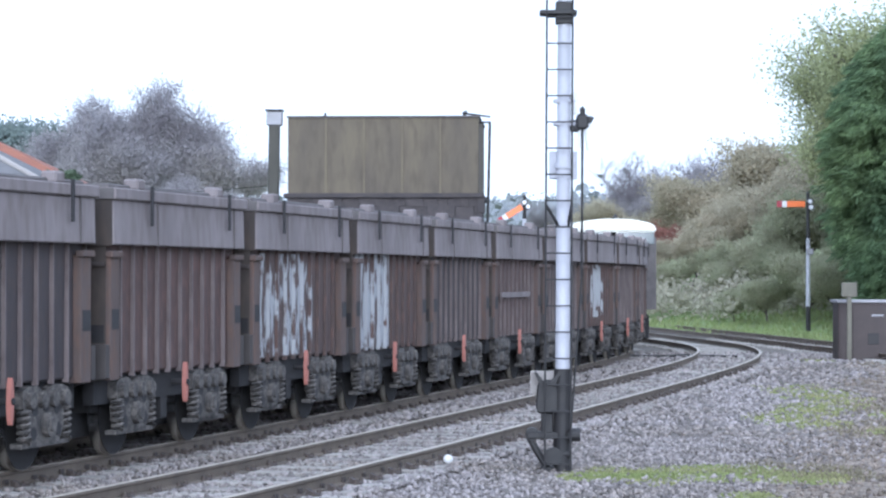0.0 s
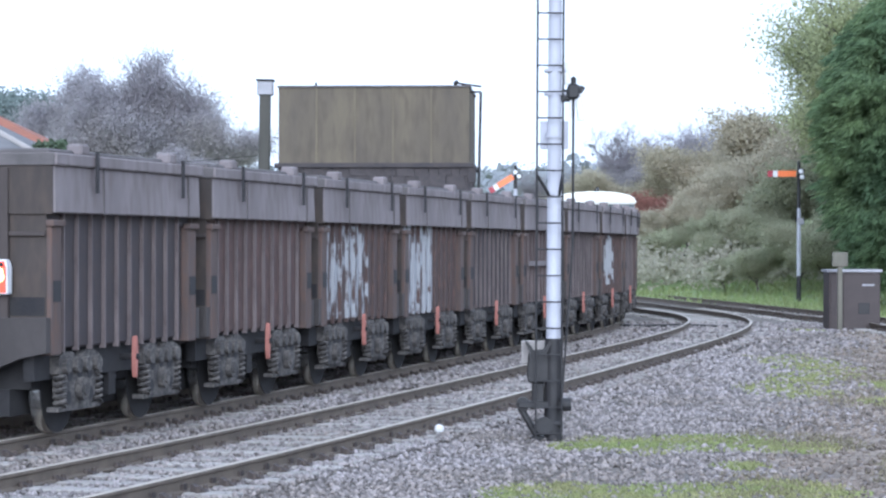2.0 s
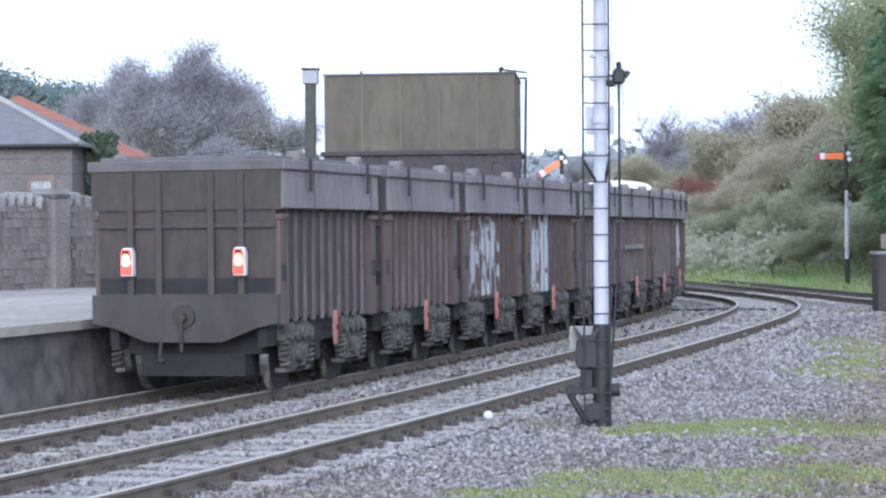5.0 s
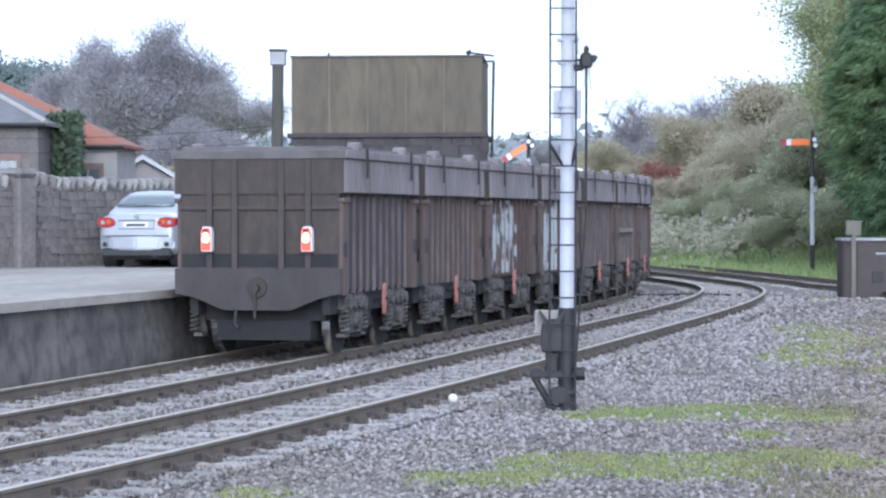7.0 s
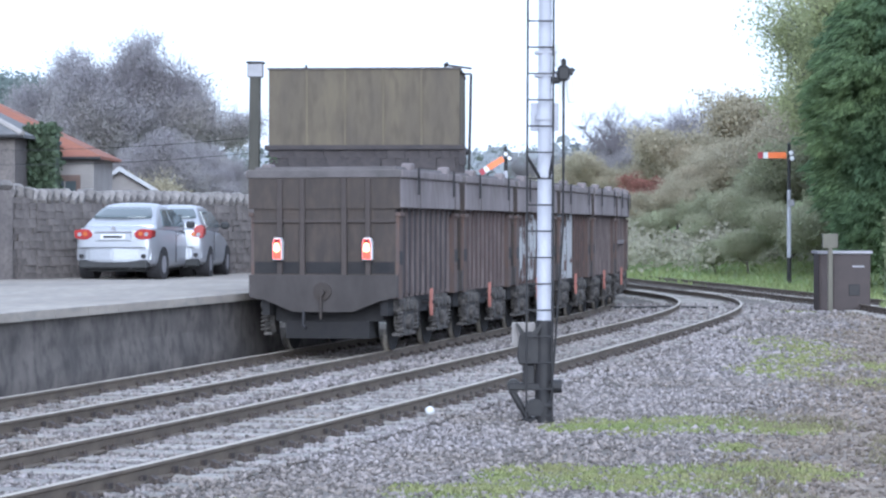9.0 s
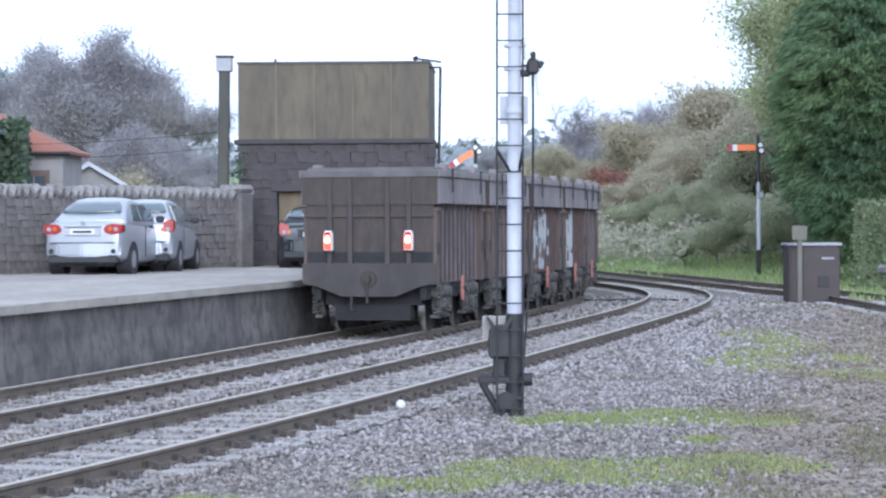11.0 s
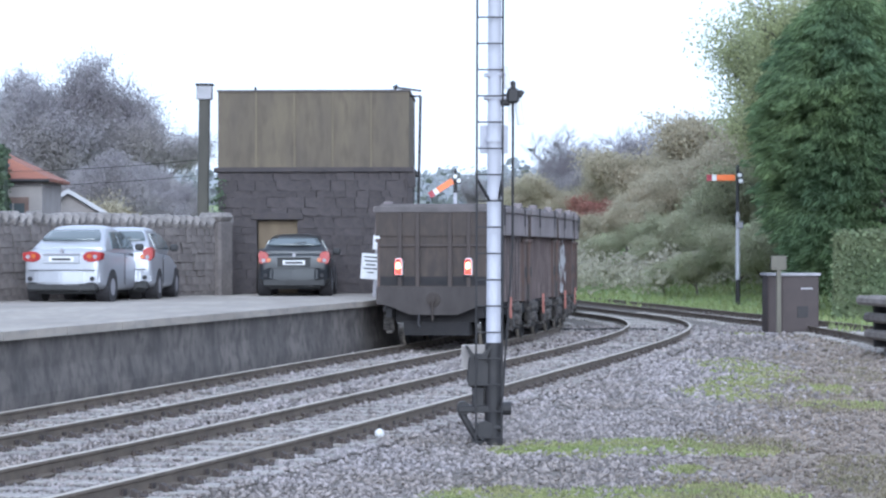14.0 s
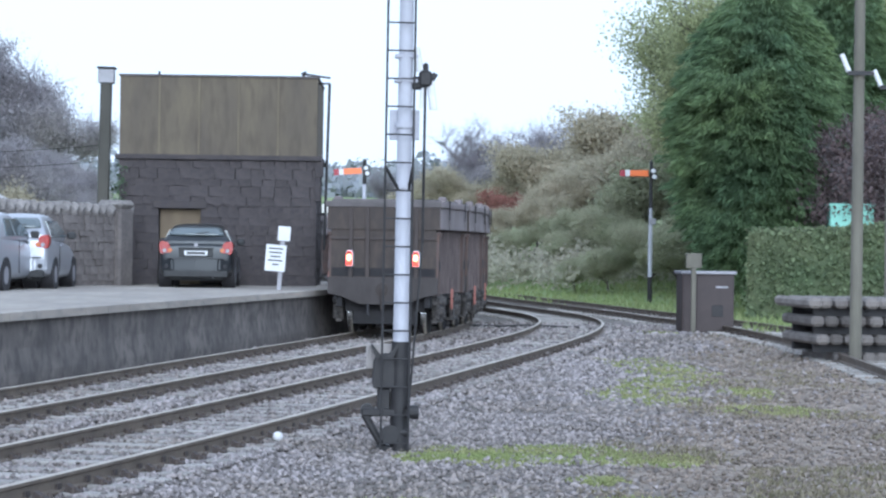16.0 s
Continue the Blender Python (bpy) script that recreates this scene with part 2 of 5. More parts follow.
M_TEAL = material("mint_painted_steel", (0.30, 0.60, 0.50), (0.25, 0.52, 0.44), 2, 0.6)
M_POLE = material("weathered_pole_timber", (0.165, 0.155, 0.125), (0.115, 0.105, 0.088), 3, 0.9, bump=0.4, stretch=(1, 1, 0.2))
M_POSTWOOD = material("dark_lamp_post_timber", (0.085, 0.08, 0.068), (0.055, 0.052, 0.046), 3, 0.9, bump=0.4, stretch=(1, 1, 0.2))
M_OLDWOOD = material("old_stacked_timber", (0.20, 0.18, 0.168), (0.115, 0.10, 0.09), 3, 0.95, bump=0.6, fine=16, each=0.3)
M_TIMBER = material("yellowed_timber_door", (0.20, 0.155, 0.10), (0.13, 0.10, 0.07), 2, 0.85, stretch=(1, 1, 0.2))
M_RED = glow("lit_tail_lamp", (1.0, 0.06, 0.03), 0.9)
M_HOT = glow("lamp_bulb", (1.0, 0.45, 0.2), 3.0)


def trodden_earth(m, near, run, soil, dark):
    """Bare earth over material m on the side of a line that leaves the track: x beyond near + run * y, with a ragged edge."""
    nt = m.node_tree
    n, link = nt.nodes, nt.links.new
    bsdf = n["Principled BSDF"]
    old = bsdf.inputs["Base Color"].links[0].from_socket
    tc, sep, noi, fine = n.new("ShaderNodeTexCoord"), n.new("ShaderNodeSeparateXYZ"), n.new("ShaderNodeTexNoise"), n.new("ShaderNodeTexNoise")
    link(tc.outputs["Object"], sep.inputs[0])
    for t, k in ((noi, 0.45), (fine, 3.2)):
        link(tc.outputs["Object"], t.inputs["Vector"])
        t.inputs["Scale"].default_value, t.inputs["Detail"].default_value = k, 6
    def calc(op, a, b):
        q = n.new("ShaderNodeMath")
        q.operation = op
        for i, v in enumerate((a, b)):
            if isinstance(v, (int, float)):
                q.inputs[i].default_value = v
            else:
                link(v, q.inputs[i])
        return q.outputs[0]
    past = calc("SUBTRACT", sep.outputs["X"], calc("MULTIPLY", sep.outputs["Y"], run))
    past = calc("ADD", calc("SUBTRACT", past, near), calc("MULTIPLY", calc("SUBTRACT", noi.outputs[0], 0.5), 5.0))
    ramp, tone, both = n.new("ShaderNodeMapRange"), n.new("ShaderNodeMixRGB"), n.new("ShaderNodeMixRGB")
    ramp.inputs["From Min"].default_value, ramp.inputs["From Max"].default_value = -0.6, 0.7
    link(past, ramp.inputs[0])
    tone.inputs[1].default_value, tone.inputs[2].default_value = (*soil, 1), (*dark, 1)
    edge = n.new("ShaderNodeValToRGB")
    edge.color_ramp.elements[0].position, edge.color_ramp.elements[1].position = 0.4, 0.62
    link(fine.outputs[0], edge.inputs[0])
    link(edge.outputs[0], tone.inputs[0])
    link(ramp.outputs[0], both.inputs[0])
    link(old, both.inputs[1])
    link(tone.outputs[0], both.inputs[2])
    link(both.outputs[0], bsdf.inputs["Base Color"])


EARTH_NEAR, EARTH_RUN = -1.2, 0.164
trodden_earth(M_BALLAST, EARTH_NEAR, EARTH_RUN, (0.305, 0.25, 0.205), (0.15, 0.12, 0.093))


# ---- mesh helpers ----
def part(name, bm, mat, parent=None, label="", smooth=False):
    """Links a bmesh as one mesh object, under parent if one is given."""
    me = bpy.data.meshes.new(name)
    bm.to_mesh(me)
    bm.free()
    me.materials.append(mat)
    if smooth:
        me.polygons.foreach_set("use_smooth", [True] * len(me.polygons))
    ob = new(name, me)
    if parent:
        ob.parent = parent
    if label:
        tagged(ob, label)
    return ob


def mesh_part(name, verts, faces, mat, parent=None, label=""):
    me = bpy.data.meshes.new(name)
    me.from_pydata(verts, [], faces)
    me.materials.append(mat)
    ob = new(name, me)
    if parent:
        ob.parent = parent
    if label:
        tagged(ob, label)
    return ob


def empty(name, label, category, m=None, group="", kind=""):
    ob = new(name)
    ob.empty_display_size = 0.2
    if m:
        ob.matrix_basis = m
    return tagged(ob, label, category, group, kind)


def box(bm, x0, x1, y0, y1, z0, z1, bevel=0.0, m=None):
    r = bmesh.ops.create_cube(bm, size=1.0)
    mt = Matrix.Translation(((x0 + x1) / 2, (y0 + y1) / 2, (z0 + z1) / 2)) @ Matrix.Diagonal((x1 - x0, y1 - y0, z1 - z0, 1))
    bmesh.ops.transform(bm, matrix=(m @ mt) if m else mt, verts=r["verts"])
    if bevel:
        es = list({e for v in r["verts"] for e in v.link_edges})
        bmesh.ops.bevel(bm, geom=es, offset=bevel, segments=1, affect="EDGES")
    return bm


def boxes(*items, bevel=0.0):
    bm = bmesh.new()
    for b in items:
        box(bm, *b, bevel=bevel)
    return bm


def rod(bm, p, q, r0, r1=None, n=10, caps=True):
    p, q = Vector(p), Vector(q)
    r1 = r0 if r1 is None else r1
    d = q - p
    m = Matrix.Translation((p + q) / 2) @ d.to_track_quat("Z", "Y").to_matrix().to_4x4()
    bmesh.ops.create_cone(bm, cap_ends=caps, segments=n, radius1=r0, radius2=r1, depth=d.length, matrix=m)
    return bm


def rods(*items, n=10):
    bm = bmesh.new()
    for it in items:
        rod(bm, *it, n=n)
    return bm


def prism(bm, outline, axis, a, b):
    """Extrudes a closed outline (pairs) from a to b along axis x, y or z."""
    def put(u, v, w):
        return {"x": (w, u, v), "y": (u, w, v), "z": (u, v, w)}[axis]
    lo = [bm.verts.new(put(u, v, a)) for u, v in outline]
    hi = [bm.verts.new(put(u, v, b)) for u, v in outline]
    k = len(outline)
    bm.faces.new(lo)
    bm.faces.new(hi[::-1])
    for i in range(k):
        bm.faces.new((lo[i], hi[i], hi[(i + 1) % k], lo[(i + 1) % k]))
    bmesh.ops.recalc_face_normals(bm, faces=bm.faces[:])
    return bm


# ---- the line of the tracks: a tightening left-hand curve ----
GAUGE, RAIL_TOP, SPACING = 1.67, 0.2, 3.5325
C_AT, C_RAD, C_PHI = (-68.1898, 74.8445), 75.6675, 0.1051348


def track_point(u, off):
    """The place at angle u on the curve, off metres outside the near track's centre, and the heading vector there."""
    def at(u):
        if u > 0.15:  # straight beyond the bend
            a, b = at(0.148), at(0.15)
            return b + (b - a).normalized() * (u - 0.15) * C_RAD
        s = min(max(u * C_RAD / 50, -1.6), 0.7)
        r = C_RAD - 20.20017 * s ** 3 - 8.09186 * s ** 4 + off - GAUGE / 2
        return Vector((C_AT[0] + r * math.cos(u - C_PHI), C_AT[1] + r * math.sin(u - C_PHI), 0))
    return at(u), (at(u + 0.002) - at(u - 0.002)).normalized()


def line(off, u0, u1, step):
    """Points about step metres apart, with their headings."""
    us = np.linspace(u0, u1, 4000)
    pts = [track_point(u, off)[0] for u in us]
    d = np.concatenate([[0], np.cumsum([(b - a).length for a, b in zip(pts, pts[1:])])])
    return [track_point(u, off) for u in np.interp(np.arange(0, d[-1], step), d, us)]


FAR_U = np.linspace(-1.1, 1.2, 6000)
FAR_P = np.array([track_point(u, -SPACING)[0][:2] for u in FAR_U])
FAR_S = np.concatenate([[0], np.cumsum(np.hypot(*np.diff(FAR_P, axis=0).T))])
FAR_S -= np.interp(0, FAR_U, FAR_S)


def on_far_track(s):
    return Vector((np.interp(s, FAR_S, FAR_P[:, 0]), np.interp(s, FAR_S, FAR_P[:, 1]), RAIL_TOP))


def ride(s, half):
    """The pose of a vehicle whose middle is at s and whose axles are half a wheelbase before and behind it."""
    a, b = on_far_track(s - half), on_far_track(s + half)
    d = b - a
    return Matrix.Translation((a + b) / 2) @ Matrix.Rotation(math.atan2(-d.x, d.y), 4, "Z")


# ---- ground, one sheet to the horizon ----
def smooth(a, b, x):
    t = min(max((x - a) / (b - a), 0), 1)
    return t * t * (3 - 2 * t)


def ground_z(x, y):
    z = 0.02 * noise.noise((x * 0.4, y * 0.4, 0)) if abs(x) < 40 and y < 70 else 0.0
    bend = math.hypot(x - C_AT[0], y - C_AT[1])
    z += 1.6 * smooth(81, 97, bend) * smooth(66, 80, y)
    z += 1.2 * smooth(100, 150, y)
    z += 7 * smooth(150, 420, y) + 15 * smooth(420, 900, y) + 16 * smooth(900, 1800, y) * (1 + 0.6 * math.sin(x * 0.004))
    z += 0.4 * noise.noise((x * 0.05, y * 0.05, 3)) * smooth(95, 130, y)
    return z


def build_ground():
    xs = np.concatenate([[-3500, -1500, -700, -300, -150, -80], np.arange(-50, 50.1, 1.25), [80, 150, 300, 700, 1500, 3500]])
    ys = np.concatenate([[-1500, -300, -60], np.arange(-20, 160.1, 1.25), np.arange(170, 500, 20), np.arange(520, 2000, 60), [2600, 4000]])
    verts = [(x, y, ground_z(x, y)) for y in ys for x in xs]
    nx = len(xs)
    faces, mats = [], []
    for j in range(len(ys) - 1):
        for i in range(nx - 1):
            faces.append((j * nx + i, j * nx + i + 1, (j + 1) * nx + i + 1, (j + 1) * nx + i))
            x, y = xs[i], ys[j]
            bend = math.hypot(x - C_AT[0], y - C_AT[1])
            mats.append(1 if (y > 64 and bend > 80.2) or y > 120 or abs(x) > 45 or y < -20 else 0)
    ob = mesh_part("ground", verts, faces, M_BALLAST)
    ob.data.materials.append(M_BANK)
    ob.data.polygons.foreach_set("material_index", mats)
    ob.data.polygons.foreach_set("use_smooth", [True] * len(faces))
    tagged(ob, "grey ballast yard running into grassy banks and hills", "ground", kind="structure")


def stones_mesh(name, spots, mat, label, sizes, category):
    """Many small angular stones as one mesh; spots is an array of x, y, z."""
    base = np.array([(1, 0, 0), (0, 1, 0), (-1, 0, 0), (0, -1, 0), (0.25, 0.2, 0.8), (0.1, -0.1, -0.5)])
    tri = np.array([(0, 1, 4), (1, 2, 4), (2, 3, 4), (3, 0, 4), (1, 0, 5), (2, 1, 5), (3, 2, 5), (0, 3, 5)])
    rng = np.random.default_rng(5)
    k = len(spots)
    v = base[None] * (1 + 0.45 * (rng.random((k, 6, 3)) - 0.5)) + 0.25 * (rng.random((k, 6, 3)) - 0.5)
    a = rng.random(k) * 6.283
    tilt = rng.normal(0, 0.5, k)
    c, s = np.cos(a)[:, None], np.sin(a)[:, None]
    x, y, z = v[..., 0], v[..., 1], v[..., 2]
    ct, st = np.cos(tilt)[:, None], np.sin(tilt)[:, None]
    y, z = y * ct - z * st, y * st + z * ct
    v = np.stack([x * c - y * s, x * s + y * c, z], -1) * sizes[:, None, None] + spots[:, None, :]
    me = bpy.data.meshes.new(name)
    f = (tri[None] + (np.arange(k) * 6)[:, None, None]).reshape(-1, 3)
    me.vertices.add(k * 6)
    me.vertices.foreach_set("co", v.ravel())
    me.loops.add(len(f) * 3)
    me.loops.foreach_set("vertex_index", f.ravel())
    me.polygons.add(len(f))
    me.polygons.foreach_set("loop_start", np.arange(len(f)) * 3)
    me.update(calc_edges=True)
    me.materials.append(mat)
    return tagged(new(name, me), label, category, kind="stuff")


GRASS_SPOTS = [(1.5, 27.4, 0.85, 1.4), (2.6, 27.7, 0.9, 1.4), (3.4, 27.2, 0.5, 0.9), (0.6, 21.9, 0.9, 1.3), (1.7, 21.6, 1.1, 1.4), (2.7, 22.4, 0.8, 1.0), (-0.2, 20.6, 0.7, 0.8),
               (-1.9, 19.4, 0.5, 0.6), (2.5, 24.8, 0.35, 0.5), (5.9, 46.5, 1.0, 5.2), (4.6, 38.2, 0.9, 2.8), (6.4, 39.5, 0.5, 1.8), (6.0, 35.2, 0.9, 1.3), (5.2, 41.5, 0.8, 2.2),
               (8.3, 66.0, 0.7, 1.6)]


def in_grass(x, y):
    return max(1 - ((x - a) / w) ** 2 - ((y - b) / h) ** 2 for a, b, w, h in GRASS_SPOTS)


def build_ballast():
    rng = np.random.default_rng(2)
    pts, sz = [], []
    for k, y0, y1, dens, s in ((0, 16, 24, 260, 0.026), (1, 24, 34, 190, 0.03), (2, 34, 50, 75, 0.042), (3, 50, 72, 26, 0.06)):
        xa, xb = -0.24 * y1 - 0.5, 0.24 * y1 + 0.5
        m = int((xb - xa) * (y1 - y0) * dens)
        x, y = rng.uniform(xa, xb, m), rng.uniform(y0, y1, m)
        pts.append(np.stack([x, y, np.zeros(m)], 1))
        sz.append(s * rng.uniform(0.5, 1.6, m))
    p, s = np.concatenate(pts), np.concatenate(sz)
    r = np.hypot(p[:, 0] - C_AT[0], p[:, 1] - C_AT[1])
    u = np.arctan2(p[:, 1] - C_AT[1], p[:, 0] - C_AT[0]) + C_PHI
    sc = np.clip(u * C_RAD / 50, -1.6, 0.7)
    off = r - (C_RAD - 20.20017 * sc ** 3 - 8.09186 * sc ** 4 - GAUGE / 2)
    keep = off > -SPACING - 2.2
    thin = np.array([in_grass(a, b) + 0.5 * noise.noise((a * 2.2, b * 0.9, 1)) for a, b in p[:, :2]]) > rng.random(len(p)) * 1.3
    past = p[:, 0] - EARTH_NEAR - EARTH_RUN * p[:, 1] + np.array([1.6 * noise.noise((a * 0.45, b * 0.25, 7)) for a, b in p[:, :2]])
    dirt = rng.random(len(p)) < np.clip(0.5 + past * 0.6, 0, 0.95)
    keep &= ~thin & ~dirt
    bed = (off < 1.5)
    p[:, 2] = np.where(bed, 0.03, 0.006) + rng.normal(0, 0.008, len(p))
    stones_mesh("ballast_stones", p[keep], M_STONE, "loose grey angular ballast stones round the tracks", s[keep], "ballast")
    clod = dirt & ~thin & (rng.random(len(p)) < 0.5)
    stones_mesh("earth_clods", p[clod], M_CLOD, "brown clods and crumbs of trodden earth", s[clod] * 0.9, "earth")
    weed = dirt & (rng.random(len(p)) < 0.35) & (np.array([noise.noise((a * 0.6, b * 0.3, 4)) for a, b in p[:, :2]]) > 0.12)
    w = np.repeat(p[weed], 7, axis=0)
    w[:, :2] += rng.normal(0, 0.07, (len(w), 2))
    w[:, 2] = 0
    blades("dry_weeds", w, 0.05, 0.012, M_DRY, "dry withered weeds on the bare earth", "weeds", 9)


def blades(name, spots, height, width, mat, label, category, seed=1):
    """Grass or weeds: bent triangles, joined into one mesh."""
    rng = np.random.default_rng(seed)
    k = len(spots)
    a = rng.random(k) * 6.283
    h = height * rng.uniform(0.4, 1.3, k)
    d = np.stack([np.cos(a), np.sin(a), np.zeros(k)], 1)
    lean = rng.normal(0, 0.5, (k, 2)) * h[:, None]
    top = spots + np.concatenate([lean, h[:, None]], 1)
    v = np.stack([spots - d * width, spots + d * width, top], 1).reshape(-1, 3)
    return tagged(mesh_part(name, v.tolist(), np.arange(3 * k).reshape(-1, 3).tolist(), mat), label, category, kind="stuff")


def build_grass():
    rng = np.random.default_rng(3)
    sp = []
    for a, b, w, h in GRASS_SPOTS:
        n = int(6500 * w * h) if b < 35 else int(2200 * w * h)
        x, y = a + w * rng.uniform(-1, 1, n), b + h * rng.uniform(-1, 1, n)
        for i, j in zip(x, y):
            if in_grass(i, j) + 0.7 * noise.noise((i * 2.2, j * 0.9, 1)) > rng.random() * 0.75:
                sp.append((i, j, 0.0))
    blades("yard_grass", np.array(sp), 0.034, 0.014, M_THIN, "short patchy grass growing through the ballast", "grass")
    sp = []
    for _ in range(34000):
        x, y = rng.uniform(-6, 34), rng.uniform(66, 112)
        bend = math.hypot(x - C_AT[0], y - C_AT[1])
        if bend > 79.6 and rng.random() < 0.9:
            sp.append((x, y, ground_z(x, y) - 0.03))
    blades("bank_grass", np.array(sp), 0.26, 0.05, M_GRASS, "long rough grass on the bank beyond the bend", "grass", 4)


# ---- tracks ----
def rail_mesh(name, pts, parent):
    prof = [(-0.07, -0.16), (0.07, -0.16), (0.07, -0.14), (0.012, -0.125), (0.012, -0.045), (0.036, -0.032), (0.036, -0.004), (0.028, 0.0), (-0.028, 0.0), (-0.036, -0.004), (-0.036, -0.032), (-0.012, -0.045), (-0.012, -0.125), (-0.07, -0.14)]
    verts, faces, mats = [], [], []
    k = len(prof)
    for j, (p, d) in enumerate(pts):
        side = Vector((d.y, -d.x, 0))
        for a, b in prof:
            verts.append(p + side * a + Vector((0, 0, RAIL_TOP + b)))
        if j:
            for i in range(k):
                n = (i + 1) % k
                faces.append(((j - 1) * k + i, (j - 1) * k + n, j * k + n, j * k + i))
                mats.append(1 if i in (6, 7) else 0)
    ob = mesh_part(name, [tuple(v) for v in verts], faces, M_RAIL, parent)
    ob.data.materials.append(M_RAILTOP)
    ob.data.polygons.foreach_set("material_index", mats)
    return ob


def siding_line(shift, u0, u1, step):
    """The siding leaves the bend to the right; shift is across it."""
    us = np.arange(u0, u1, step / 76)
    pts = [track_point(u, 3.5 + 13 * max(0, 0.1 - u))[0] for u in us]
    out = []
    for i, p in enumerate(pts[:-1]):
        d = (pts[i + 1] - p).normalized()
        out.append((p + Vector((d.y, -d.x, 0)) * shift, d))
    return out


def build_track(off, u0, u1, label, rusty=False):
    track = empty("railway_track", label, "track", kind="structure")
    for g in (-GAUGE / 2, GAUGE / 2):
        r = rail_mesh("rail", siding_line(g, u0, u1, 0.5) if rusty else line(off + g, u0, u1, 0.5), track)
        if rusty:
            r.data.materials[1] = M_RAIL
    return track


def lay_sleepers(track, points, chairs=(10, 60)):
    for p, d in points:
        turn = Matrix.Rotation(math.atan2(-d.x, d.y) + random.uniform(-0.012, 0.012), 4, "Z")
        m = Matrix.Translation(p + Vector((0, 0, random.uniform(-0.008, 0.008)))) @ turn
        ob = new("sleeper", SLEEPER)
        ob.parent, ob.matrix_basis = track, m
        if chairs[0] < p.y < chairs[1]:
            for g in (-GAUGE / 2, GAUGE / 2):
                for s in (-1, 1):
                    ch = new("rail_chair", CHAIR)
                    ch.parent, ch.matrix_basis = track, m @ pose(g + s * 0.1, 0, 0.05, 0, 0, 90 - 90 * s)


def sleeper_meshes():
    global SLEEPER, CHAIR
    bm = boxes((-1.3, 1.3, -0.125, 0.125, -0.1, 0.05), bevel=0.012)
    SLEEPER = bpy.data.meshes.new("sleeper")
    bm.to_mesh(SLEEPER)
    bm.free()
    SLEEPER.materials.append(M_SLEEPER)
    bm = bmesh.new()
    prism(bm, [(-0.07, 0), (0.07, 0), (0.06, 0.02), (0.01, 0.03), (-0.05, 0.07), (-0.07, 0.07)], "y", -0.045, 0.045)
    for s in (-0.09, 0.09):
        rod(bm, (0.02, s, 0.0), (0.02, s, 0.055), 0.03, 0.022, n=8)
    CHAIR = bpy.data.meshes.new("rail_chair")
    bm.to_mesh(CHAIR)
    bm.free()
    CHAIR.materials.append(M_CHAIR)


# ---- platform ----
PLAT_Z = 1.13


def build_platform():
    plat = empty("platform", "weathered concrete station platform beside the track", "platform", kind="structure")
    edge = line(-SPACING - 1.58, -0.92, 0.04, 0.6)
    face = line(-SPACING - 1.66, -0.92, 0.04, 0.6)
    back = [Vector((-22, -10, 0)), Vector((-19, 30, 0)), Vector((-13.6, 47, 0)), Vector((-9.7, 54.4, 0)), Vector((-4.77, 63.6, 0)), Vector((-4.6, 68, 0)), Vector((-4.4, 80, 0))]
    v, f = [], []
    for i, (p, d) in enumerate(edge):
        t = i / (len(edge) - 1) * (len(back) - 1)
        k = min(int(t), len(back) - 2)
        q = back[k].lerp(back[k + 1], t - k)
        cols = 9
        for c in range(cols):
            w = p.lerp(q, c / (cols - 1))
            v.append((w.x, w.y, PLAT_Z + 0.02 * noise.noise((w.x * 0.5, w.y * 0.5, 2)) * (c > 0)))
        if i:
            f += [((i - 1) * cols + c, (i - 1) * cols + c + 1, i * cols + c + 1, i * cols + c)[::-1] for c in range(cols - 1)]
    mesh_part("platform_surface", v, f, M_PLATTOP, plat, "worn pale tarmac and concrete surface")
    # coping slabs and the rendered face below them
    for (p, d), (q, e) in zip(edge[::2], edge[2::2]):
        bm = bmesh.new()
        out = Vector((d.y, -d.x, 0))
        a, b = p + out * 0.03, q + out * 0.03
        a2, b2 = p - out * 0.55, q - out * 0.55
        g = (b - a).normalized() * 0.008
        lo = [bm.verts.new((w.x, w.y, PLAT_Z - 0.11)) for w in (a + g, b - g, b2 - g, a2 + g)]
        hi = [bm.verts.new((w.x, w.y, PLAT_Z + 0.012)) for w in (a + g, b - g, b2 - g, a2 + g)]
        bm.faces.new(hi)
        for i in range(4):
            bm.faces.new((lo[i], lo[(i + 1) % 4], hi[(i + 1) % 4], hi[i]))
        bmesh.ops.recalc_face_normals(bm, faces=bm.faces[:])
        part("coping_slab", bm, M_PLATTOP, plat)
    v, f = [], []
    zs = [-0.1, 0.25, 0.6, 0.9, PLAT_Z - 0.11]
    for i, (p, d) in enumerate(face):
        for z in zs:
            w = 0.035 * noise.noise((p.x * 1.5, p.y * 1.5, z * 2)) + (0.05 if z < 0.3 else 0)
            v.append((p.x + d.y * w, p.y - d.x * w, z))
        if i:
            n = len(zs)
            f += [((i - 1) * n + c, i * n + c, i * n + c + 1, (i - 1) * n + c + 1) for c in range(n - 1)]
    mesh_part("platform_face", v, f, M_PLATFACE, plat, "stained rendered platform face")


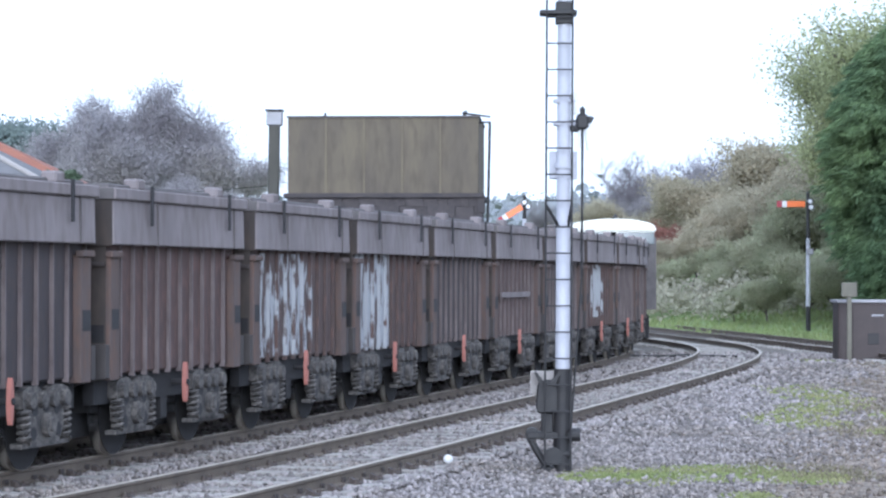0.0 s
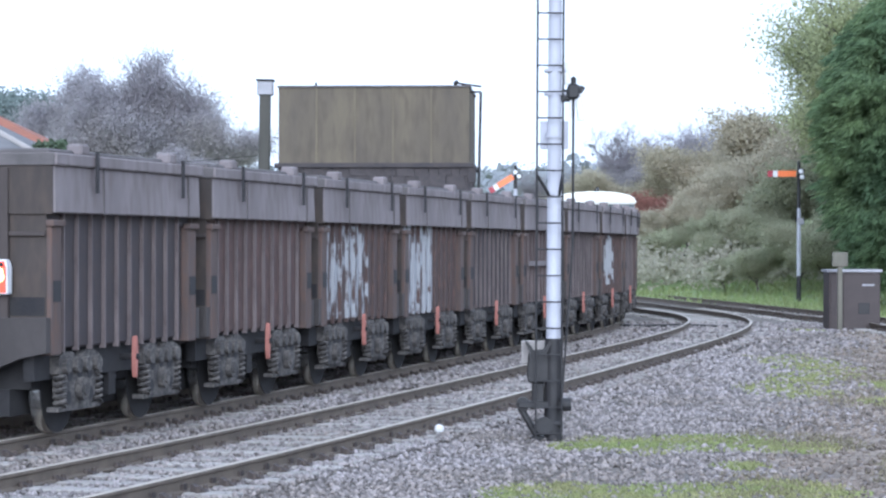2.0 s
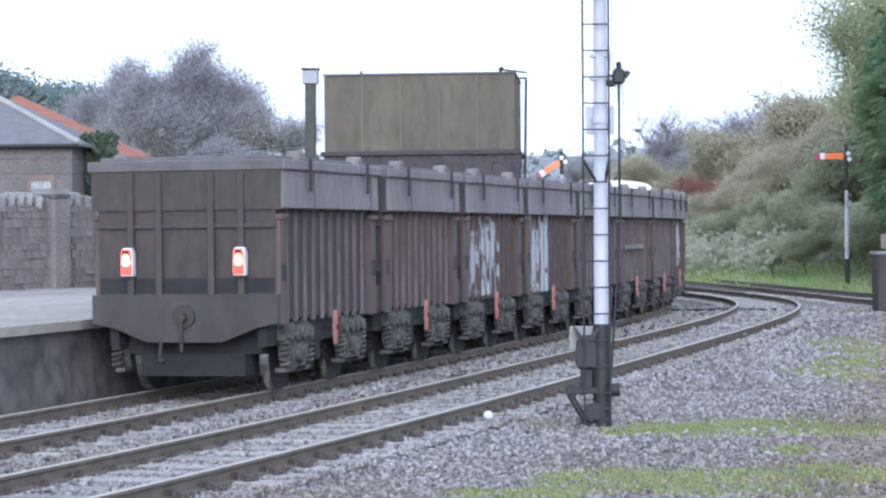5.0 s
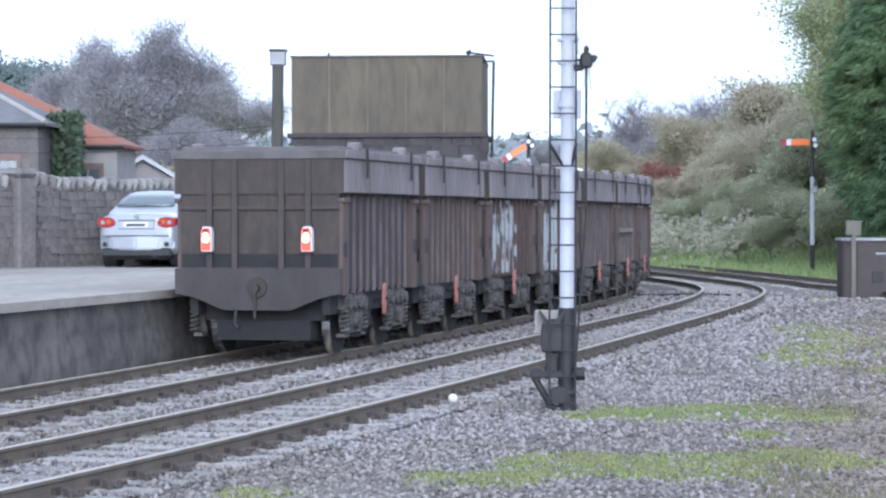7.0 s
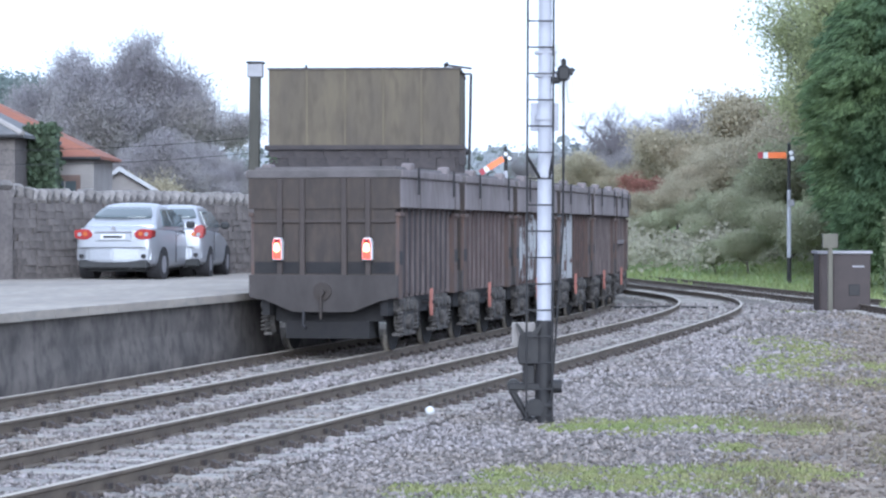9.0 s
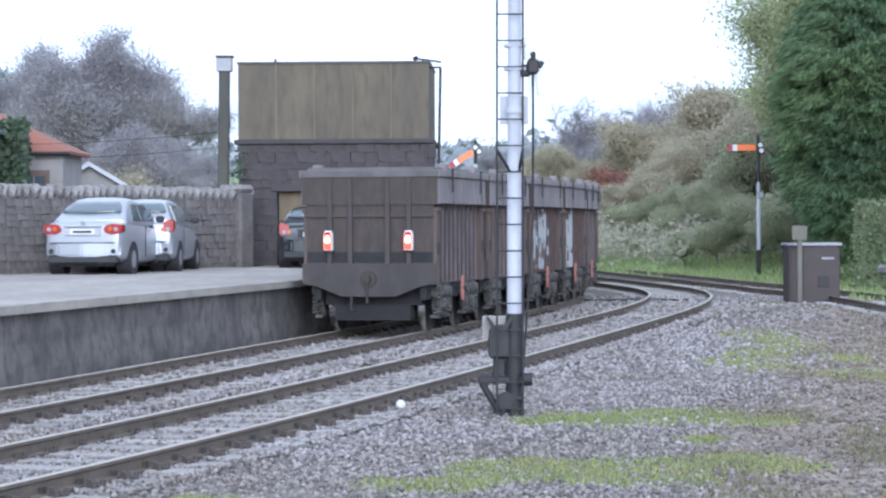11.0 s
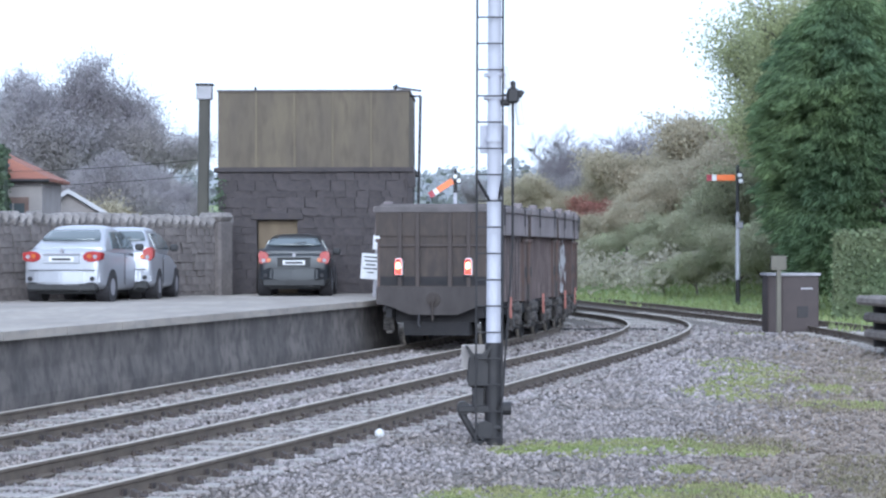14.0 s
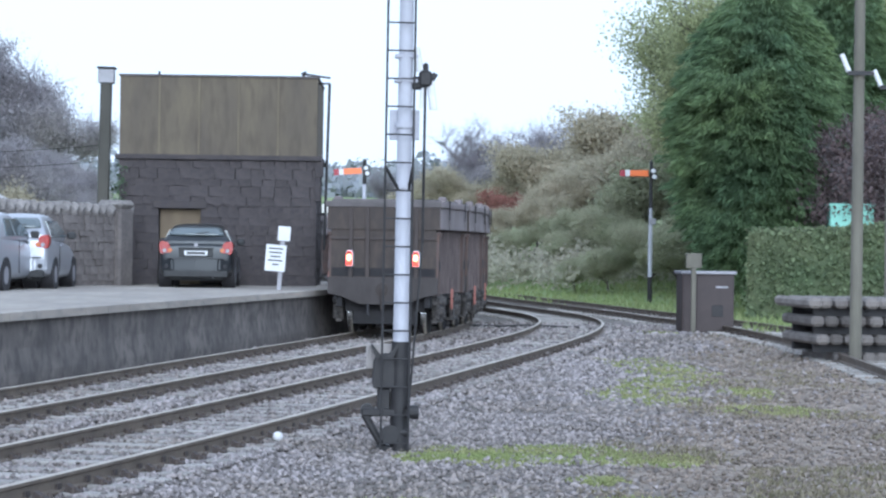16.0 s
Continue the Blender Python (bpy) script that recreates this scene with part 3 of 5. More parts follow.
# ---- ore wagons ----
def coil(bm, x, y, z0, z1, r, wire, turns):
    """One continuous coiled wire."""
    n, m = 10, 5
    rings = []
    for i in range(turns * n + 1):
        a = i / n * 6.2832
        z = z0 + (z1 - z0) * i / (turns * n)
        ring = []
        for k in range(m):
            b = k / m * 6.2832
            q = r + wire * math.cos(b)
            ring.append(bm.verts.new((x + q * math.cos(a), y + q * math.sin(a), z + wire * math.sin(b))))
        if rings:
            for k in range(m):
                bm.faces.new((rings[-1][k], rings[-1][(k + 1) % m], ring[(k + 1) % m], ring[k]))
        rings.append(ring)
    bmesh.ops.recalc_face_normals(bm, faces=bm.faces[:])


PITCH, BODY, SILL, BAND, TOP = 4.86, 2.17, 0.92, 2.34, 2.98


def build_wagon():
    w = empty("ore_wagon", "grimy brown two-axle ore wagon with ribbed sides and dusty hood", "wagon", group="wagons of the train")
    hw = 1.19
    bm = boxes((-1.15, 1.15, -BODY, BODY, SILL, BAND + 0.02), bevel=0.02)
    part("body", bm, M_SIDE, w)
    for end in (-1, 1):
        part("end_plate", boxes((-hw, hw, min(end * (BODY - 0.01), end * (BODY + 0.006)), max(end * (BODY - 0.01), end * (BODY + 0.006)), SILL + 0.02, BAND)), M_WAGON, w)
    for side in (-1, 1):
        for k in range(10):
            y = -BODY + 0.46 + k * (2 * BODY - 0.92) / 9
            bm = bmesh.new()
            prism(bm, [(y - 0.02, SILL - 0.03), (y + 0.02, SILL - 0.03), (y + 0.014, BAND), (y - 0.014, BAND)], "x", side * 1.13, side * (hw + 0.002))
            part("rib", bm, M_RIB, w)
        for y in (-BODY + 0.13, BODY - 0.13):
            bm = boxes((min(side * 1.1, side * (hw + 0.055)), max(side * 1.1, side * (hw + 0.055)), y - 0.13, y + 0.13, SILL - 0.05, BAND - 0.12),
                       (min(side * hw, side * (hw + 0.09)), max(side * hw, side * (hw + 0.09)), y - 0.16, y + 0.16, BAND - 0.14, BAND - 0.07), bevel=0.01)
            part("corner_post", bm, M_CORNER, w, "rust-edged corner post")
            # The post has no hollow; a black square paints the recess's shade.
            bm = boxes((min(side * (hw + 0.05), side * (hw + 0.062)), max(side * (hw + 0.05), side * (hw + 0.062)), y - 0.1, y + 0.1, 1.42, 1.64))
            part("recess_plate", bm, M_STRAP, w, "dark square painting a shaded recess on the post")
    # the hood, with raised seams
    hh = 1.29
    bm = bmesh.new()
    prism(bm, [(-hh, BAND), (hh, BAND), (hh - 0.015, TOP - 0.15), (-hh + 0.015, TOP - 0.15)], "y", -BODY - 0.02, BODY + 0.02)
    bmesh.ops.bevel(bm, geom=bm.edges[:], offset=0.012, segments=1, affect="EDGES")
    part("hood", bm, M_HOOD, w, "dusty grey-brown hood above the ribbed sides")
    bm = boxes((-hh - 0.03, hh + 0.03, -BODY - 0.05, BODY + 0.05, TOP - 0.15, TOP - 0.02), bevel=0.015)
    part("rim", bm, M_HOOD, w, "overhanging rim of the hood")
    bm = boxes((-hh + 0.1, hh - 0.1, -BODY + 0.05, BODY - 0.05, TOP - 0.04, TOP + 0.03), bevel=0.02)
    part("lid", bm, M_RIM, w, "dark flat lid")
    for side in (-1, 1):
        for y in (-1.32, 1.32):
            part("hinge_block", boxes((side * 1.19 - 0.09, side * 1.19 + 0.09, y - 0.14, y + 0.1, TOP - 0.03, TOP + 0.1), bevel=0.025), M_HOOD, w, "hinge block on the rim")
            part("strap", boxes((side * (hh + 0.045) - 0.014, side * (hh + 0.045) + 0.014, y + 0.14, y + 0.19, TOP - 0.42, TOP + 0.02)), M_STRAP, w, "black lid strap")
            part("seam", boxes((side * hh - 0.012, side * hh + 0.012, y + 0.45, y + 0.47, BAND, TOP - 0.15)), M_RIM, w)
    # ends: ribs, beam and headstock
    for end in (-1, 1):
        for x in (-0.74, -0.36, 0.34, 0.74):
            part("end_rib", boxes((x - 0.045, x + 0.045, min(end * BODY, end * (BODY + 0.07)), max(end * BODY, end * (BODY + 0.07)), SILL + 0.3, TOP - 0.17), bevel=0.008), M_END, w)
        part("end_panel", boxes((-1.27, 1.27, min(end * (BODY + 0.015), end * (BODY + 0.04)), max(end * (BODY + 0.015), end * (BODY + 0.04)), BAND - 0.01, TOP - 0.15)), M_WAGON, w)
        part("end_rim", boxes((-1.3, 1.3, min(end * (BODY + 0.045), end * (BODY + 0.062)), max(end * (BODY + 0.045), end * (BODY + 0.062)), TOP - 0.145, TOP - 0.025)), M_RIM, w)
        part("end_beam", boxes((-hw, hw, min(end * BODY, end * (BODY + 0.05)), max(end * BODY, end * (BODY + 0.05)), 2.1, 2.15), bevel=0.008), M_END, w)
        # Flat dark strip stands in for the shade of a recess.
        part("end_recess", boxes((-hw + 0.02, hw - 0.02, min(end * BODY, end * (BODY + 0.012)), max(end * BODY, end * (BODY + 0.014)), 1.28, 1.47)), M_UNDER, w, "dark strip painting a recess in shade below the end panel")
        bm = bmesh.new()
        prism(bm, [(-1.24, 1.26), (-1.24, 0.9), (-0.95, 0.84), (-0.5, 0.66), (0.5, 0.66), (0.95, 0.84), (1.24, 0.9), (1.24, 1.26)], "y", end * (BODY + 0.02), end * (BODY + 0.13))
        part("headstock", bm, M_HEADSTOCK, w, "grey-dusted plated headstock")
        bm = rods(((0, end * (BODY + 0.13), 0.99), (0, end * (BODY + 0.17), 0.99), 0.15), n=16)
        rod(bm, (0, end * (BODY + 0.15), 0.98), (0, end * (BODY + 0.27), 0.98), 0.06)
        rod(bm, (0, end * (BODY + 0.25), 1.0), (0.0, end * (BODY + 0.24), 0.55), 0.022)
        part("coupling_hook", bm, M_WAGON, w, "grimy drawhook and hanging link")
        bm = rods(((-0.32, end * (BODY + 0.1), 0.72), (-0.32, end * (BODY + 0.17), 0.45), 0.025), ((-0.32, end * (BODY + 0.17), 0.45), (-0.26, end * (BODY + 0.2), 0.4), 0.03))
        part("brake_hose", bm, M_STRAP, w)
    # underframe, wheels and springs
    for side in (-1, 1):
        part("sole_bar", boxes((side * 0.99 - 0.06, side * 0.99 + 0.06, -BODY, BODY, 0.6, SILL)), M_UNDER, w)
        part("hanger", boxes((side * 1.01 - 0.03, side * 1.01 + 0.03, -0.1, 0.1, 0.35, 0.6)), M_UNDER, w)
    part("underframe", boxes((-0.9, 0.9, -1.9, 1.9, 0.5, 0.9)), M_UNDER, w, "black underframe")
    # Added filler box between the wheels; it blocks light under the wagon.
    part("hopper_chute", boxes((-0.7, 0.7, -2.0, 2.0, 0.22, 0.5)), M_UNDER, w, "black box added to block light below the frame")
    for y in (-1.22, 1.22):
        ws = part("wheelset", rods(((-1.0, y, 0.46), (1.0, y, 0.46), 0.08), n=14), M_UNDER, w)
        for x in (-0.84, 0.84):
            bm = rods(((x - 0.065, y, 0.46), (x + 0.065, y, 0.46), 0.4), n=28)
            rod(bm, (x - 0.068, y, 0.46), (x - 0.064, y, 0.46), 0.455, n=32)
            rod(bm, (x + 0.064, y, 0.46), (x + 0.068, y, 0.46), 0.455, n=32)
            part("wheel_disc", bm, M_UNDER, ws)
            bm = bmesh.new()
            for r0, r1, xa, xb in ((0.405, 0.46, -0.06, 0.06),):
                ring = []
                for i in range(32):
                    a = i / 32 * 6.2832
                    ring.append([bm.verts.new((x + q, y + r * math.cos(a), 0.46 + r * math.sin(a))) for q, r in ((xa, r0), (xa, r1), (xb, r1), (xb, r0))])
                for i in range(32):
                    A, B = ring[i], ring[(i + 1) % 32]
                    for c in range(4):
                        bm.faces.new((A[c], A[(c + 1) % 4], B[(c + 1) % 4], B[c]))
            bmesh.ops.recalc_face_normals(bm, faces=bm.faces[:])
            part("wheel_tread", bm, M_TREAD, ws, "bright worn wheel tread")
        for side in (-1, 1):
            x = side * 1.08
            bm = bmesh.new()
            prism(bm, [(y - 0.55, 0.84), (y - 0.55, 0.66), (y - 0.44, 0.6), (y - 0.42, 0.42), (y - 0.3, 0.27), (y + 0.3, 0.27), (y + 0.42, 0.42), (y + 0.44, 0.6), (y + 0.55, 0.66), (y + 0.55, 0.84), (y + 0.4, 0.88), (y + 0.2, 0.88), (y, 0.78), (y - 0.2, 0.88), (y - 0.4, 0.88)], "x", x - 0.05, x + 0.08)
            for dy in (-0.42, -0.13, 0.13, 0.42):
                rod(bm, (x - 0.04, y + dy, 0.74), (x + side * 0.14, y + dy, 0.74), 0.085, n=10)
            part("axle_guard", bm, M_CAST, w, "dusty cast axle guard")
            bm = rods(((x, y, 0.48), (x + side * 0.15, y, 0.48), 0.125), ((x + side * 0.14, y, 0.48), (x + side * 0.17, y, 0.48), 0.07), n=14)
            box(bm, x - 0.05, x + 0.08, y - 0.58, y + 0.58, 0.26, 0.31)
            # Black discs on the solid casting paint the dark inside of holes.
            for dy, dz in ((-0.27, 0.64), (0.27, 0.64), (-0.3, 0.4), (0.3, 0.42), (0.0, 0.66)):
                hole = rods(((x, y + dy, dz), (x + side * 0.085, y + dy, dz), 0.07), n=10)
                part("casting_hole", hole, M_STRAP, w)
            part("axlebox", bm, M_CAST, w, "round-capped axlebox")
            for dy in (-0.27, 0.27):
                bm = bmesh.new()
                coil(bm, x + side * 0.06, y + dy * 1.85, 0.31, 0.64, 0.06, 0.02, 5)
                part("coil_spring", bm, M_CAST, w, "dusty coil spring")
            part("brake_block", boxes((side * 0.84 - 0.06, side * 0.84 + 0.06, y + 0.47, y + 0.56, 0.3, 0.62), bevel=0.02), M_UNDER, w)
    for side in (-1, 1):
        bm = bmesh.new()
        oval = [(0.25 + 0.04 * math.cos(q), 0.76 + 0.24 * math.sin(q)) for q in np.linspace(0, 6.2832, 15)[:-1]]
        prism(bm, oval, "x", side * 1.19, side * 1.24)
        part("brake_lever", bm, M_ORANGE, w, "faded orange brake lever")
        part("lever_pivot", rods(((side * 1.0, 0.25, 0.76), (side * 1.26, 0.25, 0.76), 0.035), n=8), M_UNDER, w)
    return w


def tail_lamp(x, parent):
    y = -BODY
    bm = bmesh.new()
    prism(bm, [(x - 0.08, 1.5), (x + 0.08, 1.5), (x + 0.08, 1.78), (x + 0.055, 1.86), (x - 0.055, 1.86), (x - 0.08, 1.78)], "y", y - 0.19, y - 0.06)
    bmesh.ops.bevel(bm, geom=bm.edges[:], offset=0.012, segments=1, affect="EDGES")
    lamp = part("tail_lamp", bm, M_WHITE, parent, "white portable tail lamp, lit red")
    bm = bmesh.new()
    prism(bm, [(x - 0.066, 1.52), (x + 0.066, 1.52), (x + 0.066, 1.77), (x + 0.048, 1.84), (x - 0.048, 1.84), (x - 0.066, 1.77)], "y", y - 0.205, y - 0.18)
    part("lamp_face", bm, M_RED, lamp, "glowing red face")
    part("lamp_lens", rods(((x, y - 0.225, 1.68), (x, y - 0.2, 1.68), 0.054), ((x, y - 0.224, 1.73), (x, y - 0.2, 1.73), 0.046), n=16), M_HOT, lamp, "bright orange lens")
    part("lamp_grip", boxes((x - 0.045, x + 0.045, y - 0.222, y - 0.2, 1.785, 1.83), bevel=0.01), M_STRAP, lamp)


def build_loco():
    l = empty("diesel_locomotive", "diesel locomotive with cream cab roof and yellow end", "locomotive")
    n = 18
    def hull(z0, z1, w0, w1, crown):
        pts = [(-w0, z0), (w0, z0), (w1, z1 - crown)]
        pts += [(w1 * math.cos(a), z1 - crown + crown * math.sin(a)) for a in np.linspace(0.3, math.pi - 0.3, 8)]
        return pts + [(-w1, z1 - crown)]
    bm = bmesh.new()
    prism(bm, hull(1.1, 3.2, 1.24, 1.24, 0.05), "y", -8.2, 8.2)
    part("body", bm, M_RIM, l, "grimy locomotive body")
    for end in (-1, 1):
        part("end_band", boxes((-0.85, 0.85, min(end * 8.2, end * 8.22), max(end * 8.2, end * 8.22), 2.4, 3.0)), M_YELLOW, l, "yellow warning end")
    for y0, y1 in ((-8.35, -5.9), (5.9, 8.35)):
        bm = bmesh.new()
        prism(bm, hull(3.3, 3.68, 1.24, 1.2, 0.24), "y", y0, y1)
        bmesh.ops.bevel(bm, geom=bm.edges[:], offset=0.05, segments=2, affect="EDGES")
        part("cab_roof", bm, M_CREAM, l, "cream domed cab roof")
    bm = bmesh.new()
    prism(bm, hull(3.1, 3.45, 1.1, 1.1, 0.3), "y", -5.9, 5.9)
    part("engine_roof", bm, M_RIM, l)
    for end in (-1, 1):
        for x in (-0.66, 0.66):
            part("windscreen", boxes((x - 0.52, x + 0.52, min(end * 8.2, end * 8.24), max(end * 8.2, end * 8.24), 2.95, 3.34), bevel=0.01), M_GLASS, l, "dark cab windscreen")
            part("screen_pillar", boxes((x - 0.58, x - 0.52, min(end * 8.2, end * 8.26), max(end * 8.2, end * 8.26), 2.5, 3.34)), M_CREAM, l)
        part("horn", rods(((0.1, end * 7.6, 3.66), (0.1, end * 8.0, 3.76), 0.06)), M_BLACK, l)
        part("bogie", boxes((-1.1, 1.1, end * 5.6 - 2.2, end * 5.6 + 2.2, 0.25, 0.95), bevel=0.05), M_UNDER, l)
    part("tank", boxes((-1.15, 1.15, -2.4, 2.4, 0.35, 1.1), bevel=0.08), M_UNDER, l)
    return l


# ---- signals ----
def signal_arm(parent, m, length, label):
    arm = new("semaphore_arm")
    arm.parent, arm.matrix_basis = parent, m
    tagged(arm, label)
    part("blade", boxes((-length, -0.12, -0.03, 0.0, -0.12, 0.12), bevel=0.01), M_SIGNAL, arm, "orange enamelled blade")
    part("blade_stripe", boxes((-length + 0.2, -length + 0.38, -0.034, 0.004, -0.121, 0.121)), M_WHITE, arm, "white stripe")
    part("blade_tip", boxes((-length - 0.01, -length + 0.2, -0.034, 0.004, -0.122, 0.122)), M_CRIMSON, arm, "crimson tip")
    part("spectacle", rods(((0.06, -0.05, 0.1), (0.06, 0.03, 0.1), 0.13), ((0.1, -0.05, -0.12), (0.1, 0.03, -0.12), 0.13), n=16), M_BLACK, arm)
    part("spectacle_rim", rods(((0.06, -0.07, 0.1), (0.06, -0.05, 0.1), 0.09), ((0.1, -0.07, -0.12), (0.1, -0.05, -0.12), 0.09), n=16), M_WHITE, arm)
    return arm


def build_signals():
    # near signal: tall white post with ladder, seen from behind
    s = empty("signal_post", "pale grey tubular signal post with black base and ladder", "signal post", pose(0.735, 28.1, 0, 0, 0.3))
    part("lower_post", rods(((0, 0, -0.1), (0, 0, 1.16), 0.1, 0.095), n=20), M_BLACK, s, "black-painted foot of the post")
    part("upper_post", rods(((0, 0, 1.16), (0, 0, 3.2), 0.082, 0.078), ((0, 0, 3.2), (0, 0, 6.6), 0.078, 0.072), ((0, 0, 2.78), (0, 0, 2.84), 0.095, 0.095), ((0, 0, 3.42), (0, 0, 3.48), 0.1, 0.1), n=20), M_POST, s, "pale grey painted tube")
    ladder = part("ladder", rods(((-0.2, -0.25, 0.0), (-0.2, -0.12, 6.5), 0.012), ((0.09, -0.25, 0.0), (0.09, -0.12, 6.5), 0.012), n=8), M_BLACK, s, "thin black iron ladder")
    for k in range(22):
        z = 0.1 + k * 0.295
        y = -0.25 + 0.02 * z
        part("rung", rods(((-0.2, y, z), (0.09, y, z), 0.009), n=6), M_BLACK, ladder)
    part("ladder_brace", rods(((-0.2, -0.19, 3.0), (-0.05, -0.05, 2.76), 0.018), ((0.09, -0.19, 3.0), (0.05, -0.05, 2.76), 0.018), n=8), M_BLACK, s)
    part("back_plate", boxes((-0.16, 0.16, 0.1, 0.13, 3.3, 3.62), bevel=0.01), M_POST, s, "grey square plate")
    for z in (3.9, 4.16):
        part("clamp", boxes((-0.12, 0.13, -0.07, 0.07, z, z + 0.04), bevel=0.01), M_POST, s)
    bm = boxes((0.06, 0.2, -0.05, 0.05, 3.83, 3.97), (0.14, 0.28, -0.08, 0.08, 3.86, 4.03), (0.18, 0.24, -0.06, 0.06, 4.0, 4.12), bevel=0.025)
    rod(bm, (0.1, 0, 4.26), (0.18, 0, 4.0), 0.015)
    rod(bm, (0.27, 0, 3.98), (0.32, 0, 3.95), 0.05)
    part("arm_bearing", bm, M_BLACK, s, "black arm bearing and lever")
    part("lever_weight", rods(((0.18, -0.02, 3.9), (0.17, -0.02, 3.64), 0.02), ((0.26, -0.02, 3.92), (0.3, -0.02, 3.62), 0.042), ((0.1, -0.02, 4.27), (0.15, -0.02, 4.03), 0.045), n=8), M_WHITE, s, "white back-light levers")
    part("pull_rod", rods(((0.21, -0.02, 3.95), (0.21, -0.02, 2.2), 0.016), ((0.21, -0.02, 2.2), (0.1, -0.05, 0.5), 0.012), n=6), M_BLACK, s, "long pull rod")
    part("landing", boxes((-0.28, 0.14, -0.15, 0.15, 5.15, 5.2), (-0.1, 0.1, -0.1, 0.1, 5.05, 5.3), bevel=0.01), M_BLACK, s, "black landing bracket near the top")
    # base gear
    bm = boxes((-0.4, 0.2, -0.08, 0.1, 0.37, 0.45), (-0.24, 0.02, -0.05, 0.1, -0.02, 0.06), bevel=0.012)
    rod(bm, (-0.37, 0, 0.38), (-0.17, 0, 0.04), 0.04)
    rod(bm, (-0.2, 0, 0.1), (0.04, 0, 0.34), 0.03)
    rod(bm, (-0.2, -0.05, 0.2), (0.1, -0.05, 0.2), 0.05, n=12)
    rod(bm, (0.08, -0.09, 0.42), (0.2, -0.09, 0.42), 0.075, n=14)
    rod(bm, (-0.34, -0.06, 0.42), (-0.34, 0.1, 0.42), 0.075, n=14)
    part("crank_frame", bm, M_BLACK, s, "black crank frame at the foot")
    part("crank_wheel", rods(((-0.1, -0.13, 0.18), (-0.1, -0.08, 0.18), 0.1), n=18), M_BLACK, s, "black crank wheel")
    part("balance_stem", boxes((-0.24, -0.1, -0.04, 0.08, 0.43, 0.66), bevel=0.015), M_BLACK, s)
    bm = bmesh.new()
    prism(bm, [(-0.28, 0.66), (-0.06, 0.66), (-0.03, 0.74), (-0.06, 0.98), (-0.12, 1.03), (-0.2, 1.03), (-0.28, 0.98), (-0.3, 0.74)], "y", -0.07, 0.12)
    bmesh.ops.bevel(bm, geom=bm.edges[:], offset=0.015, segments=1, affect="EDGES")
    part("balance_box", bm, M_BLACK, s, "black balance weight box")
    for k in (-1, 1):
        bm = bmesh.new()
        prism(bm, [(-0.17 + k * 0.08, 0.96), (-0.17 + k * 0.15, 1.12), (-0.17 + k * 0.13, 1.13), (-0.17 + k * 0.03, 1.0)], "y", -0.1, 0.1)
        part("lug", bm, M_BLACK, s, "slanting black lug")
    part("worn_plate", boxes((-0.36, -0.02, 0.11, 0.13, 0.86, 1.13), bevel=0.01), M_HOUSE, s, "weathered pale plate")
    tagged(s, group="signals")
    # far signal beside the siding, arm level
    f = empty("semaphore_signal", "thin grey semaphore signal with level orange arm", "signal", pose(12.1, 97, 1.0), group="signals")
    part("post", rods(((0, 0, -1.2), (0, 0, 1.8), 0.085, 0.08), ((0, 0, 1.8), (0, 0, 2.75), 0.07, 0.07), n=12), M_POST, f, "pale post")
    part("post_top", rods(((0, 0, 2.75), (0, 0, 4.5), 0.07, 0.06), ((0, 0, 4.5), (0, 0, 4.6), 0.09, 0.02), n=12), M_BLACK, f, "black upper post")
    part("lamp_box", boxes((-0.05, 0.2, -0.1, 0.1, 2.1, 2.35), bevel=0.02), M_GALV, f)
    part("foot_band", rods(((0, 0, -1.2), (0, 0, 0.1), 0.1, 0.09), n=12), M_BLACK, f)
    signal_arm(f, pose(0, -0.12, 4.08), 1.22, "orange semaphore arm with white stripe, level")
    # signal near the water tower, whose arm rises
    g = empty("semaphore_signal", "grey semaphore signal near the water tower", "signal", pose(1.12, 101, 0), group="signals")
    part("post", rods(((0, 0, -0.2), (0, 0, 4.6), 0.1, 0.08), n=12), M_POST, g, "pale post")
    part("post_top", rods(((0, 0, 4.6), (0, 0, 5.45), 0.08, 0.07), ((0, 0, 5.45), (0, 0, 5.6), 0.1, 0.02), n=12), M_BLACK, g)
    arm1 = signal_arm(g, pose(0, -0.15, 5.15), 1.22, "orange semaphore arm with white stripe, lowered")
    return arm1


# ---- water tower, wall, buildings ----
def stone_courses(parent, m, length, height, course, mean, mat, thick=0.1, name="stone"):
    """Rough stones in courses on a plane: x along, z up, proud towards -y."""
    metas = []
    for k in range(6):
        bm = boxes((-0.5, 0.5, -1, 0, -0.5, 0.5))
        for v in bm.verts:
            v.co += Vector((random.uniform(-0.06, 0.06), random.uniform(-0.25, 0.25), random.uniform(-0.07, 0.07)))
        me = bpy.data.meshes.new(name)
        bm.to_mesh(me)
        bm.free()
        me.materials.append(mat)
        metas.append(me)
    z = 0.0
    while z < height - 0.05:
        h = min(course * random.uniform(0.8, 1.25), height - z)
        x = 0.0
        while x < length - 0.03:
            w = min(mean * random.uniform(0.6, 1.5), length - x)
            if length - x - w < 0.1:
                w = length - x
            ob = new(name, random.choice(metas))
            ob.parent = parent
            ob.matrix_basis = m @ Matrix.Translation((x + w / 2, 0, z + h / 2)) @ Matrix.Diagonal((w - 0.01, thick * random.uniform(0.5, 1.2), h - 0.008, 1))
            x += w
        z += h


